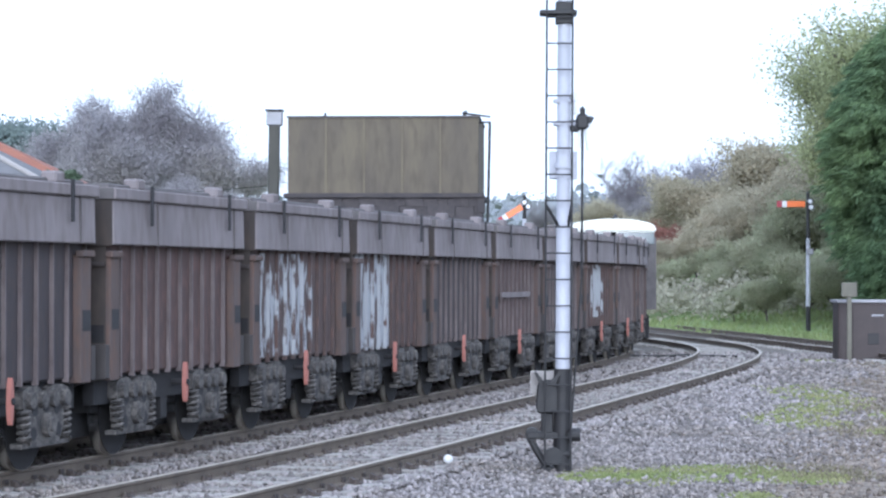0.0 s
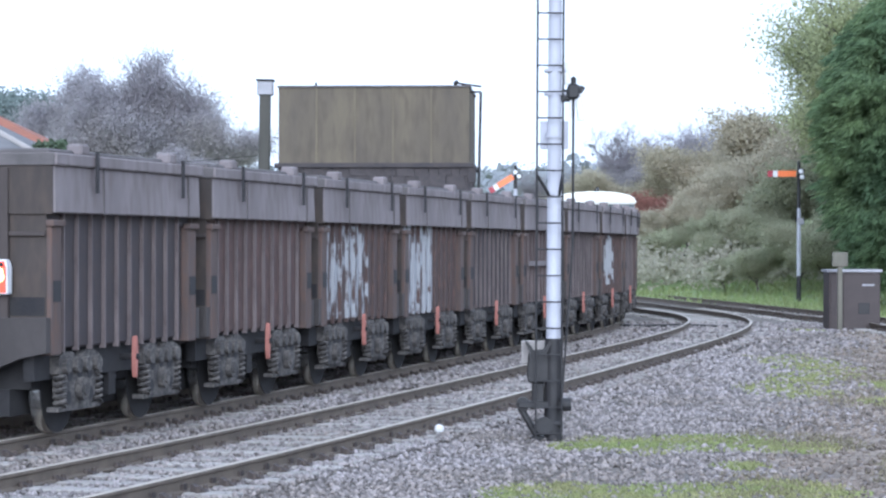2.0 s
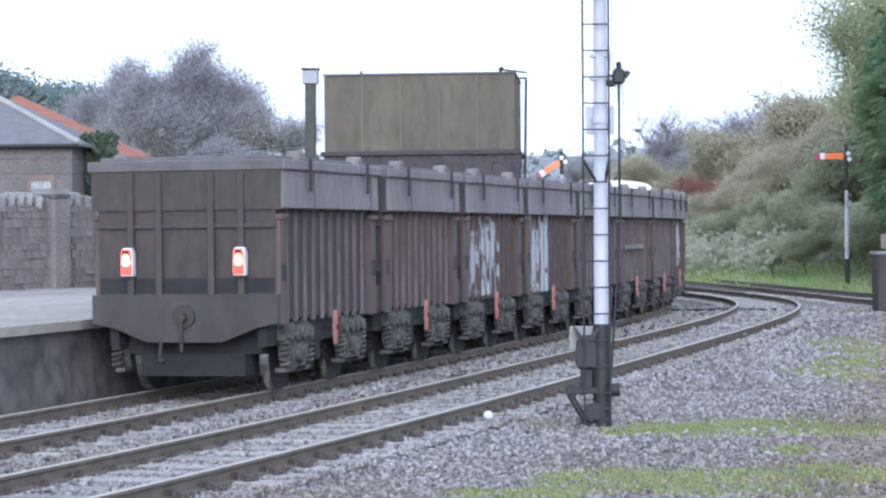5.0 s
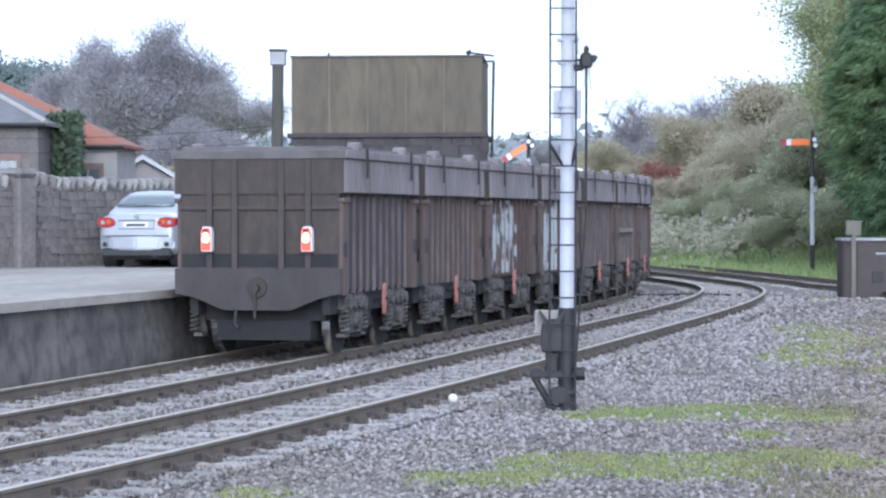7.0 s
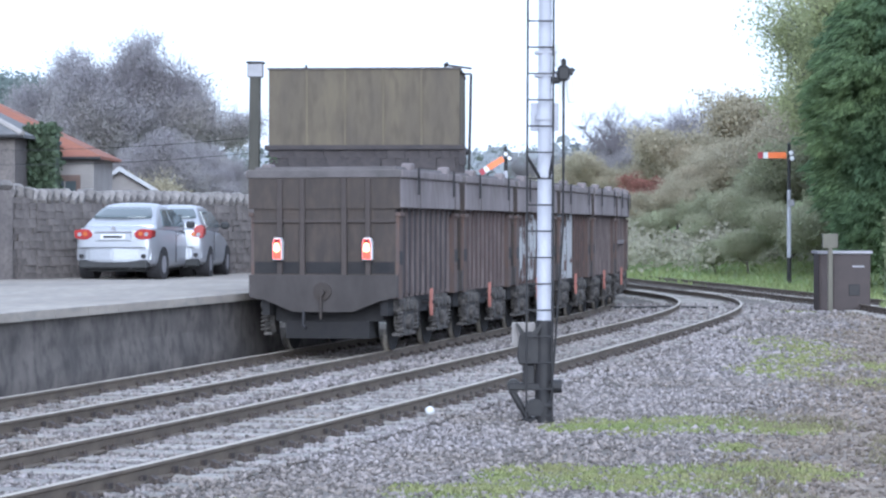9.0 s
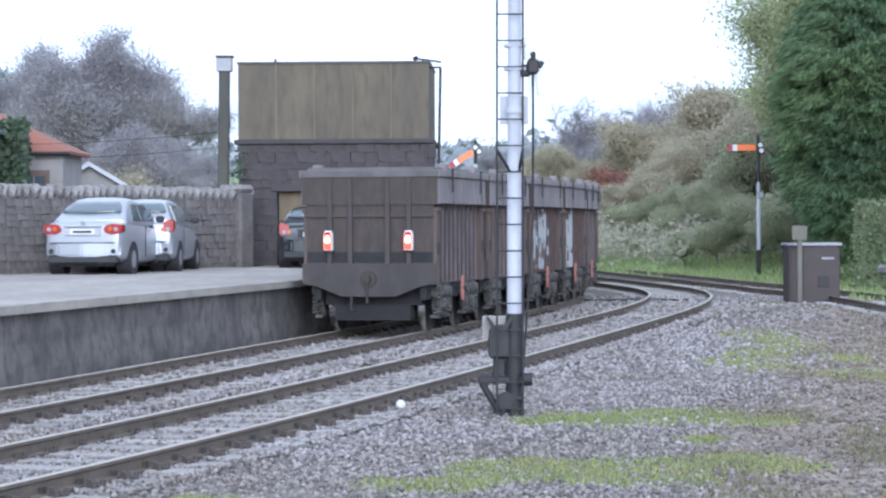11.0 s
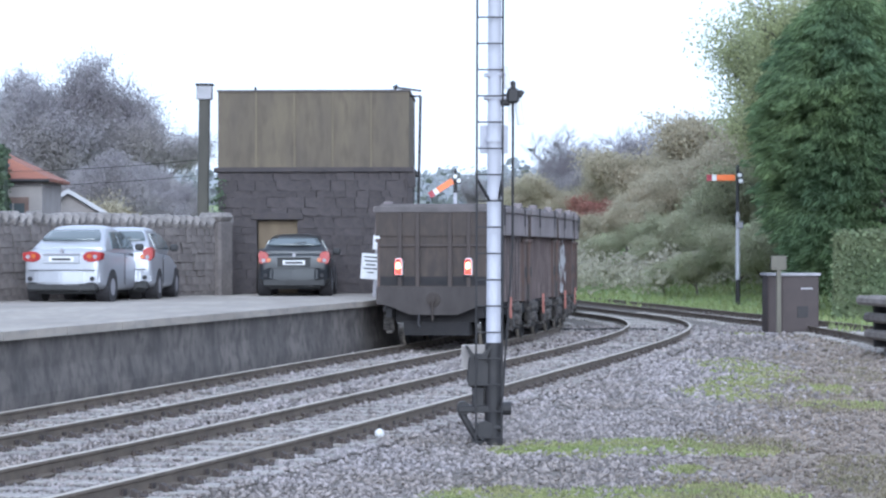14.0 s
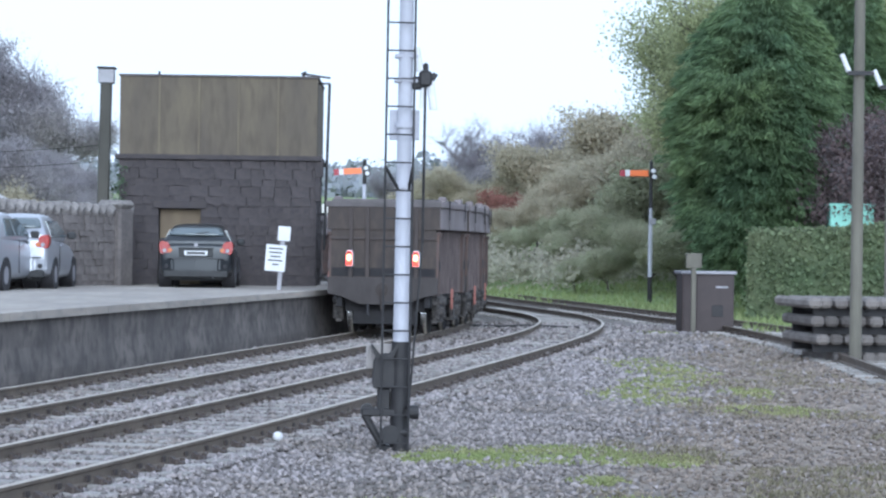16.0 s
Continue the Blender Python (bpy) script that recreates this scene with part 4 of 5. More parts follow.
def build_tower():
    t = empty("water_tower", "old railway water tower, stained iron tank on dark stone base", "water tower", pose(-5.4, 64, PLAT_Z, 0, 0, -1.5))
    w, d, h = 4.93, 4.6, 3.22
    part("base_core", boxes((0.05, 1.0, 0.06, d, -0.3, h), (2.05, w - 0.05, 0.06, d, -0.3, h), (1.0, 2.05, 0.06, d, 1.9, h), (1.0, 2.05, 0.4, d, -0.3, 1.9)), M_MORTAR, t, "dark stone base")
    part("door", boxes((1.02, 2.03, 0.26, 0.31, 0.0, 1.88), bevel=0.006), M_TIMBER, t, "weathered yellow timber door")
    part("lintel", boxes((0.85, 2.2, -0.03, 0.12, 1.9, 2.08), bevel=0.01), M_MASON, t)
    zt = h + 1.97
    for k in range(5):
        x = k * w / 5
        part("tank_panel", boxes((x + 0.004, x + w / 5 - 0.004, 0.06, 0.1, h + 0.02, zt), bevel=0.008), M_TANK, t, "olive-brown stained iron panel")
        if k:
            part("panel_flange", boxes((x - 0.03, x + 0.03, 0.035, 0.06, h + 0.02, zt), bevel=0.006), M_SEAM, t)
    for k in range(4):
        y = 0.1 + k * (d - 0.1) / 4
        for x in (0, w - 0.04):
            part("side_panel", boxes((x, x + 0.04, y, y + (d - 0.1) / 4 - 0.008, h + 0.02, zt), bevel=0.006), M_TANK, t)
    part("tank_back", boxes((0, w, d, d + 0.05, h, zt), (0.1, w - 0.1, 0.2, d, zt - 0.3, zt - 0.25), (0.02, w - 0.02, 0.1, d, h - 0.02, h + 0.05)), M_TANK, t)
    part("tank_rim", boxes((-0.03, w + 0.03, 0.02, 0.12, zt, zt + 0.05), (w - 0.07, w + 0.03, 0.1, d, zt, zt + 0.05), bevel=0.008), M_RIM, t, "dark worn rim")
    part("ledge", boxes((-0.1, w + 0.12, -0.06, d, h - 0.1, h + 0.02), bevel=0.015), M_MASON, t, "projecting stone ledge")
    part("finial", rods(((0.95, 0.3, zt), (0.95, 0.3, zt + 0.14), 0.03), n=8), M_BLACK, t)
    part("valve_pipe", rods(((w - 0.35, 0.3, zt + 0.12), (w + 0.3, 0.15, zt + 0.02), 0.025), ((w - 0.42, 0.3, zt + 0.1), (w - 0.3, 0.3, zt + 0.16), 0.05), ((w - 0.36, 0.3, zt - 0.1), (w - 0.36, 0.3, zt + 0.12), 0.03),
                            ((w, 0.2, zt - 0.12), (w + 0.29, 0.1, zt - 0.12), 0.025), ((w + 0.29, 0.1, zt - 0.12), (w + 0.2, 0.1, 0.9), 0.035), n=8), M_BLACK, t, "thin overflow pipe down the side")
    part("bracket", boxes((w - 0.05, w + 0.16, 0.0, 0.3, h - 0.5, h - 0.1), (w - 0.05, w + 0.1, 0.0, 0.2, h - 1.1, h - 0.5), bevel=0.02), M_MASON, t)
    stone_courses(t, pose(0, 0.06, 0), 1.0, 2.0, 0.22, 0.36, M_MASON, 0.04)
    stone_courses(t, pose(2.05, 0.06, 0), w - 2.05, 2.0, 0.22, 0.36, M_MASON, 0.04)
    stone_courses(t, pose(0, 0.06, 2.0), w, h - 2.1, 0.22, 0.36, M_MASON, 0.04)
    stone_courses(t, pose(w - 0.05, 0.0, 0, 0, 0, 90), d, h - 0.1, 0.24, 0.4, M_MASON, 0.045)


def build_wall(a, b, height, label, piers=()):
    a, b = Vector((*a, PLAT_Z)), Vector((*b, PLAT_Z))
    d = b - a
    w = empty("stone_wall", label, "wall", Matrix.Translation(a) @ Matrix.Rotation(math.atan2(d.y, d.x), 4, "Z"), kind="structure")
    part("wall_core", boxes((0, d.length, 0.0, 0.42, -0.3, height - 0.02)), M_WALLSTONE, w)
    stone_courses(w, pose(0, 0.0, -0.05), d.length, height, 0.17, 0.26, M_WALLSTONE, 0.055)
    x = 0.0
    bm = boxes((-0.12, 0.12, -0.28, 0.28, -0.19, 0.19), bevel=0.09)
    cap = bpy.data.meshes.new("cope_stone")
    for v in bm.verts:
        v.co += Vector((random.uniform(-0.03, 0.03), random.uniform(-0.03, 0.03), random.uniform(-0.03, 0.03)))
    bm.to_mesh(cap)
    bm.free()
    cap.materials.append(M_COPE)
    while x < d.length:
        ob = new("cope_stone", cap)
        ob.parent, ob.matrix_basis = w, pose(x, 0.2, height + 0.06 + random.uniform(-0.04, 0.04), 0, 25 + random.uniform(-14, 14), random.uniform(-8, 8))
        x += random.uniform(0.24, 0.36)
    for x in piers:
        part("pier", boxes((x - 0.3, x + 0.3, -0.2, 0.5, -0.3, height + 0.12), bevel=0.05), M_WALLSTONE, w, "square stone pier")
        part("pier_cap", boxes((x - 0.34, x + 0.34, -0.24, 0.5, height + 0.12, height + 0.34), bevel=0.1), M_COPE, w, "rounded pier cap")
    return w


def build_house(name, at, turn, w, d, eaves, ridge, wall_m, roof_m, label, barge=False):
    h = empty(name, label, "house", pose(*at, 0, 0, turn))
    bm = bmesh.new()
    prism(bm, [(-w / 2, -1), (w / 2, -1), (w / 2, eaves), (0, ridge), (-w / 2, eaves)], "y", 0, d)
    part("wall", bm, wall_m, h)
    for s in (-1, 1):
        bm = bmesh.new()
        e = s * (w / 2 + 0.3)
        ez = eaves - 0.3 * (ridge - eaves) / (w / 2)
        prism(bm, [(0, ridge + 0.02), (e, ez + 0.02), (e, ez + 0.16), (0, ridge + 0.18)], "y", -0.25, d + 0.25)
        part("roof_slope", bm, roof_m, h)
        if barge:
            bm = bmesh.new()
            prism(bm, [(0, ridge + 0.03), (e, ez + 0.03), (e, ez + 0.2), (0, ridge + 0.2)], "y", -0.32, -0.26)
            part("barge_board", bm, M_PALESLATE, h, "pale barge board")
    return h


def build_hipped(name, at, w, d, eaves, apex, wall_m, roof_m, label, windows=(), hips=None):
    """A house whose roof slopes on all four sides; x runs left of the right-hand corner."""
    h = empty(name, label, "house", pose(*at))
    part("wall", boxes((-w, 0, 0, d, -1, eaves)), wall_m, h)
    o = 0.28
    base = [Vector((o, -o, eaves - 0.08)), Vector((-w - o, -o, eaves - 0.08)), Vector((-w - o, d + o, eaves - 0.08)), Vector((o, d + o, eaves - 0.08))]
    run = (w + 2 * o) / 2
    tip = [Vector((o - run, -o + min(run, d / 2), apex)), Vector((o - run, d + o - min(run, d / 2), apex))]
    up = Vector((0, 0, 0.1))
    for ring in ((base[1], base[0], tip[0]), (base[0], base[3], tip[1], tip[0]), (base[3], base[2], tip[1]), (base[2], base[1], tip[0], tip[1])):
        bm = bmesh.new()
        lo, hi = [bm.verts.new(p) for p in ring], [bm.verts.new(p + up) for p in ring]
        bm.faces.new(lo[::-1])
        bm.faces.new(hi)
        for i in range(len(ring)):
            j = (i + 1) % len(ring)
            bm.faces.new((lo[i], lo[j], hi[j], hi[i]))
        bmesh.ops.recalc_face_normals(bm, faces=bm.faces[:])
        part("roof_slope", bm, roof_m, h)
    if hips:
        part("hip_tiles", rods((base[0] + up, tip[0] + up, 0.1), (tip[0] + up, tip[1] + up, 0.1), n=8), hips, h, "pale line of hip tiles")
    part("gutter", rods(((o, -o - 0.04, eaves - 0.06), (-w - o, -o - 0.04, eaves - 0.06), 0.06), n=8), M_BLACK, h, "dark gutter")
    for x, z, ww, hh in windows:
        win = part("window", boxes((x - ww / 2, x + ww / 2, -0.03, 0.02, z, z + hh)), M_GLASS, h, "small dark window")
        part("sill", boxes((x - ww / 2 - 0.06, x + ww / 2 + 0.06, -0.09, 0.0, z - 0.09, z)), M_HOUSE, win)
        part("glazing_bar", boxes((x - 0.02, x + 0.02, -0.045, -0.03, z, z + hh)), M_HOUSE, win)
        part("reveal", boxes((x - ww / 2 - 0.14, x - ww / 2, -0.05, 0.0, z - 0.05, z + hh + 0.2), (x + ww / 2, x + ww / 2 + 0.14, -0.05, 0.0, z - 0.05, z + hh + 0.2), (x - ww / 2, x + ww / 2, -0.05, 0.0, z + hh, z + hh + 0.2)), M_SURROUND, win)
    return h


# ---- cars ----
def loft(sections):
    """Closed rings of equal length joined into a skin."""
    bm = bmesh.new()
    rings = [[bm.verts.new(p) for p in s] for s in sections]
    k = len(rings[0])
    for a, b in zip(rings, rings[1:]):
        for i in range(k):
            bm.faces.new((a[i], a[(i + 1) % k], b[(i + 1) % k], b[i]))
    bm.faces.new(rings[0][::-1])
    bm.faces.new(rings[-1])
    bmesh.ops.recalc_face_normals(bm, faces=bm.faces[:])
    return bm


def car(at, turn, paint, label, hatch=False, length=4.4, width=1.76, height=1.47):
    """A parked car with its tail at y = 0 and its nose at y = length."""
    c = empty("parked_car", label, "car", pose(*at, 0, 0, turn), group="parked cars")
    hw, L = width / 2, length
    belt = 0.655 * height
    deck = belt + (0.07 if hatch else 0.05)

    def ring(y, w, z0, z1, r, waist=1.0):
        m = (z0 + z1) / 2
        return [(-w * 0.86, y, z0), (w * 0.86, y, z0), (w * 0.97, y, z0 + r), (w, y, m), (w * waist, y, z1 - r), (w * waist - r, y, z1), (-w * waist + r, y, z1), (-w * waist, y, z1 - r), (-w, y, m), (-w * 0.97, y, z0 + r)]

    secs = [ring(0.03, hw * 0.84, 0.44, deck - 0.14, 0.08), ring(0.05, hw * 0.9, 0.36, deck - 0.04, 0.08), ring(0.2, hw * 0.97, 0.27, deck, 0.08, 0.96), ring(0.5, hw, 0.22, deck + 0.01, 0.08, 0.95), ring(1.2, hw, 0.2, belt, 0.08, 0.95),
            ring(L * 0.7, hw, 0.2, belt - 0.04, 0.08, 0.95), ring(L - 0.6, hw * 0.98, 0.22, belt - 0.16, 0.1, 0.93), ring(L - 0.12, hw * 0.9, 0.3, belt - 0.3, 0.1), ring(L, hw * 0.75, 0.38, belt - 0.4, 0.06)]
    body = part("body", loft(secs), paint, c, smooth=True)
    y0, y1, y2, y3 = (0.1, 0.62, 2.1, 3.15) if hatch else (0.5, 1.3, 2.4, 3.4)
    def roof(y, w, top, crown):
        return [(-hw * 0.93, y, belt - 0.12), (hw * 0.93, y, belt - 0.12), (hw * 0.92, y, belt), (w, y, top - crown), (w * 0.84, y, top - crown * 0.3), (w * 0.4, y, top), (-w * 0.4, y, top), (-w * 0.84, y, top - crown * 0.3), (-w, y, top - crown), (-hw * 0.92, y, belt)]
    cab = [roof(y0, hw * 0.86, deck + 0.03, 0.02), roof(y0 + 0.06, hw * 0.86, deck + 0.09, 0.03), roof(y1 - 0.1, hw * 0.7, height - 0.1, 0.08), roof(y1 + 0.08, hw * 0.69, height - 0.03, 0.09), roof((y1 + y2) / 2, hw * 0.7, height, 0.09),
           roof(y2, hw * 0.69, height - 0.05, 0.08), roof(y2 + 0.12, hw * 0.7, height - 0.11, 0.07), roof(y3, hw * 0.86, belt + 0.03, 0.02)]
    cabin = part("cabin", loft(cab), paint, c, "painted roof and pillars", smooth=True)
    for ob in (body, cabin):
        sub = ob.modifiers.new("round", "SUBSURF")
        sub.levels = sub.render_levels = 2
    # the rear window, bowed across the slope between deck and roof
    n, rows = 9, 5
    bm = bmesh.new()
    grid = []
    for r in range(rows):
        f = 0.2 + 0.66 * r / (rows - 1)
        w = hw * (0.78 - 0.2 * f) * (1.0 if 0 < r < rows - 1 else 0.95)
        y, z = y0 + 0.06 + (y1 - 0.16 - y0) * f, deck + 0.09 + (height - 0.1 - deck - 0.09) * f
        grid.append([bm.verts.new((w * (2 * k / (n - 1) - 1), y - 0.045 + 0.07 * (2 * k / (n - 1) - 1) ** 2, z + 0.03)) for k in range(n)])
    for a, b in zip(grid, grid[1:]):
        for k in range(n - 1):
            bm.faces.new((a[k], a[k + 1], b[k + 1], b[k]))
    g = bmesh.ops.extrude_face_region(bm, geom=bm.faces[:])
    bmesh.ops.translate(bm, vec=(0, 0.05, -0.03), verts=[v for v in g["geom"] if isinstance(v, bmesh.types.BMVert)])
    bmesh.ops.recalc_face_normals(bm, faces=bm.faces[:])
    part("rear_window", bm, M_GLASS, c, "rear window reflecting the sky", smooth=True)
    for s in (-1, 1):
        # side windows, rear and front, with a pillar between
        za, zb = belt + 0.04, height - 0.17
        for ya, yb, yc, yd in ((y0 + 0.62, (y1 + y2) / 2 - 0.04, (y1 + y2) / 2 - 0.04, y1 + 0.16), ((y1 + y2) / 2 + 0.05, y3 - 0.25, y2 + 0.02, (y1 + y2) / 2 + 0.05)):
            bm = bmesh.new()
            x0, x1 = s * hw * 0.915, s * hw * 0.745
            bm.faces.new([bm.verts.new(p) for p in ((x0, ya, za), (x0, yb, za), (x1, yc, zb), (x1, yd, zb))])
            g = bmesh.ops.extrude_face_region(bm, geom=bm.faces[:])
            bmesh.ops.translate(bm, vec=(-s * 0.04, 0, 0), verts=[v for v in g["geom"] if isinstance(v, bmesh.types.BMVert)])
            bmesh.ops.recalc_face_normals(bm, faces=bm.faces[:])
            part("side_window", bm, M_GLASS, c, "dark side window")
        # tail lights wrapped round the corners
        if hatch:
            pts = [(0.62, belt - 0.2), (0.93, belt - 0.22), (0.97, belt - 0.02), (0.93, belt + 0.1), (0.72, belt + 0.06)]
            back, front = 0.02, 0.4
        else:
            pts = [(0.5, belt - 0.17), (0.66, belt - 0.25), (0.94, belt - 0.22), (0.97, belt - 0.04), (0.7, belt - 0.01), (0.54, belt - 0.06)]
            back, front = 0.0, 0.34
        bm = bmesh.new()
        prism(bm, [(s * hw * x, z) for x, z in pts], "y", back, front)
        bmesh.ops.bevel(bm, geom=bm.edges[:], offset=0.025, segments=2, affect="EDGES")
        tl = part("tail_light", bm, M_TAIL, c, "red tail light cluster")
        zl = belt - 0.12
        part("indicator_lens", rods(((s * hw * 0.68, back - 0.012, zl), (s * hw * 0.68, back + 0.03, zl), 0.05), n=14), M_AMBER, tl, "amber indicator lens")
        part("reversing_lens", rods(((s * hw * 0.82, back - 0.012, zl - 0.01), (s * hw * 0.82, back + 0.03, zl - 0.01), 0.045), n=14), M_GALV, tl)
        part("mirror", boxes((s * (hw + 0.04) - 0.1, s * (hw + 0.04) + 0.1, y3 - 0.5, y3 - 0.38, belt + 0.0, belt + 0.16), bevel=0.04), M_PLASTIC, c, "dark door mirror")
        part("door_seam", boxes((s * hw * 1.0 - 0.006, s * hw * 1.0 + 0.006, (y1 + y2) / 2 - 0.01, (y1 + y2) / 2 + 0.01, 0.35, belt - 0.06)), M_STRAP, c)
        part("door_handle", boxes((s * hw - 0.02, s * hw + 0.025, (y1 + y2) / 2 + 0.12, (y1 + y2) / 2 + 0.3, belt - 0.17, belt - 0.13), bevel=0.01), paint, c)
        part("fog_lens", rods(((s * hw * 0.76, -0.055, 0.5), (s * hw * 0.76, 0.0, 0.5), 0.05), n=12), M_STRAP, c)
        for y in (0.85, L - 0.85):
            bm = bmesh.new()
            rod(bm, (s * (hw - 0.2), y, 0.315), (s * (hw - 0.005), y, 0.315), 0.315, n=26)
            bmesh.ops.bevel(bm, geom=[e for e in bm.edges if len(e.link_faces) == 2 and any(len(f.verts) > 5 for f in e.link_faces)], offset=0.03, segments=1, affect="EDGES")
            wh = part("wheel", bm, M_RUBBER, c, "black tyre")
            part("rim", rods(((s * (hw - 0.02), y, 0.315), (s * (hw + 0.004), y, 0.315), 0.2, 0.19), n=18), M_GALV, wh, "grey wheel rim")
            part("wheel_arch", rods(((s * (hw - 0.3), y, 0.33), (s * (hw + 0.003), y, 0.33), 0.37), n=26), M_STRAP, c)
    # bumper bowed at its ends, plate recess and trim
    bm = bmesh.new()
    bow = [(-hw * 0.97, 0.3), (-hw * 0.9, 0.06), (-hw * 0.6, -0.05), (0, -0.08), (hw * 0.6, -0.05), (hw * 0.9, 0.06), (hw * 0.97, 0.3)]
    prism(bm, bow, "z", 0.38, 0.68)
    bmesh.ops.bevel(bm, geom=bm.edges[:], offset=0.04, segments=2, affect="EDGES")
    part("bumper", bm, paint, c)
    part("bumper_skirt", boxes((-hw * 0.84, hw * 0.84, -0.02, 0.3, 0.24, 0.42), bevel=0.03), M_PLASTIC, c)
    pz = belt - 0.24
    part("plate_recess", boxes((-hw * 0.44, hw * 0.44, -0.004, 0.06, pz - 0.03, pz + 0.14), bevel=0.01), M_PLASTIC if hatch else paint, c)
    plate = part("number_plate", boxes((-0.27, 0.27, -0.02, 0.02, pz, pz + 0.11), bevel=0.004), M_WHITE, c, "number plate")
    part("plate_bar", boxes((-0.21, 0.21, -0.026, 0.0, pz + 0.03, pz + 0.08)), M_STRAP, plate)
    part("boot_trim", boxes((-hw * 0.46, hw * 0.46, -0.014, 0.05, pz + 0.15, pz + 0.18), bevel=0.006), M_PLASTIC if hatch else M_GALV, c, "trim bar above the plate")
    part("boot_seam", boxes((-hw * 0.8, hw * 0.8, -0.055, 0.03, 0.675, 0.69)), M_STRAP, c)
    part("badge", rods(((0, -0.0, pz + 0.24), (0, 0.05, pz + 0.24), 0.045), n=12), M_GALV, c)
    part("exhaust", rods(((0.4, -0.04, 0.25), (0.4, 0.3, 0.25), 0.03)), M_BLACK, c)
    part("underbody", boxes((-hw * 0.7, hw * 0.7, 0.3, L - 0.4, 0.17, 0.24)), M_PLASTIC, c, "black underbody")
    if hatch:
        part("wiper", rods(((0.0, y0 - 0.02, deck + 0.2), (0.3, y0 + 0.0, deck + 0.24), 0.012), n=6), M_BLACK, c)
    return c


# ---- trees ----
def tube_tree(rng, height, spread, levels, trunk_r, lean=0.0):
    """Tapered trunk and limbs; returns limb segments and the twig ends."""
    segs, tips = [], []
    def grow(p, d, length, r, lev):
        n = 3
        for i in range(n):
            q = p + d * (length / n)
            segs.append((p, q, r * (1 - 0.22 * i), r * (1 - 0.22 * (i + 1))))
            p = q
            d = (d + Vector(rng.normal(0, 0.12, 3)) + Vector((0, 0, 0.04))).normalized()
            if lev < levels and i >= (1 if lev == 0 else 0):
                for _ in range(2 if lev else 3):
                    a = rng.uniform(0, 6.283)
                    out = Vector((math.cos(a), math.sin(a), rng.uniform(0.2, 0.9))).normalized()
                    grow(p, (d * 0.45 + out * spread).normalized(), length * rng.uniform(0.5, 0.72), r * 0.45, lev + 1)
        tips.append((p, d))
    grow(Vector((0, 0, -0.4)), Vector((lean, 0, 1)).normalized(), height * 0.62, trunk_r, 0)
    return segs, tips


def leaf_cloud(rng, centres, radius, per, size, flat=0.7, droop=0.0):
    """Many small leaf clumps round the centres: crossed pairs of triangles."""
    c = np.repeat(np.array(centres), per, axis=0)
    k = len(c)
    p = c + rng.normal(0, 1, (k, 3)) * radius * np.array([1, 1, flat])
    u = rng.normal(0, 1, (k, 3))
    u /= np.linalg.norm(u, axis=1)[:, None]
    v = rng.normal(0, 1, (k, 3))
    v[:, 2] -= droop
    v -= u * (u * v).sum(1)[:, None]
    v /= np.linalg.norm(v, axis=1)[:, None]
    s = size * rng.uniform(0.5, 1.5, (k, 1))
    quad = np.stack([p - u * s * 0.5, p + v * s * 0.7, p + u * s * 0.5, p - v * s * 0.7], 1).reshape(-1, 3)
    return quad, np.arange(4 * k).reshape(-1, 4)


def build_tree(name, label, seed, height, spread, levels, trunk_r, leaf_m, per, radius, size, category="tree", twigs=0, width=1.0):
    rng = np.random.default_rng(seed)
    t = empty(name, label, category, group="trees round the line")
    segs, tips = tube_tree(rng, height, spread, levels, trunk_r)
    k = height / (max(p.z for p, d in tips) + radius)  # true height
    wide = k * width
    sq = Vector((wide, wide, k))
    segs = [(p * sq, q * sq, r0, r1) for p, q, r0, r1 in segs]
    tips = [(p * sq, d) for p, d in tips]
    verts, faces = [], []
    for p, q, r0, r1 in segs:
        n = 6 if r0 > 0.05 else 3
        d = (q - p).normalized()
        a = d.orthogonal().normalized()
        b = d.cross(a)
        k = len(verts)
        for c, r in ((p, max(r0, 0.012)), (q, max(r1, 0.01))):
            verts += [tuple(c + (a * math.cos(6.2832 * i / n) + b * math.sin(6.2832 * i / n)) * r) for i in range(n)]
        faces += [(k + i, k + (i + 1) % n, k + n + (i + 1) % n, k + n + i) for i in range(n)]
    if twigs:
        for p, d in tips:
            for _ in range(twigs):
                e = p + (d + Vector(rng.normal(0, 0.6, 3))).normalized() * rng.uniform(0.4, 1.3)
                s = Vector(rng.normal(0, 1, 3)).normalized() * 0.014
                k = len(verts)
                verts += [tuple(p - s), tuple(p + s), tuple(e)]
                faces.append((k, k + 1, k + 2))
    mesh_part("trunk", verts, faces, M_TWIG if twigs else M_BARK, t, "trunk, limbs and twigs")
    if per:
        v, f = leaf_cloud(rng, [tuple(p) for p, d in tips], radius, per, size)
        v[:, 2] = np.maximum(v[:, 2], 0.1)
        mesh_part("crown", v.tolist(), f.tolist(), leaf_m, t, "uneven crown of leaf clumps")
    return t


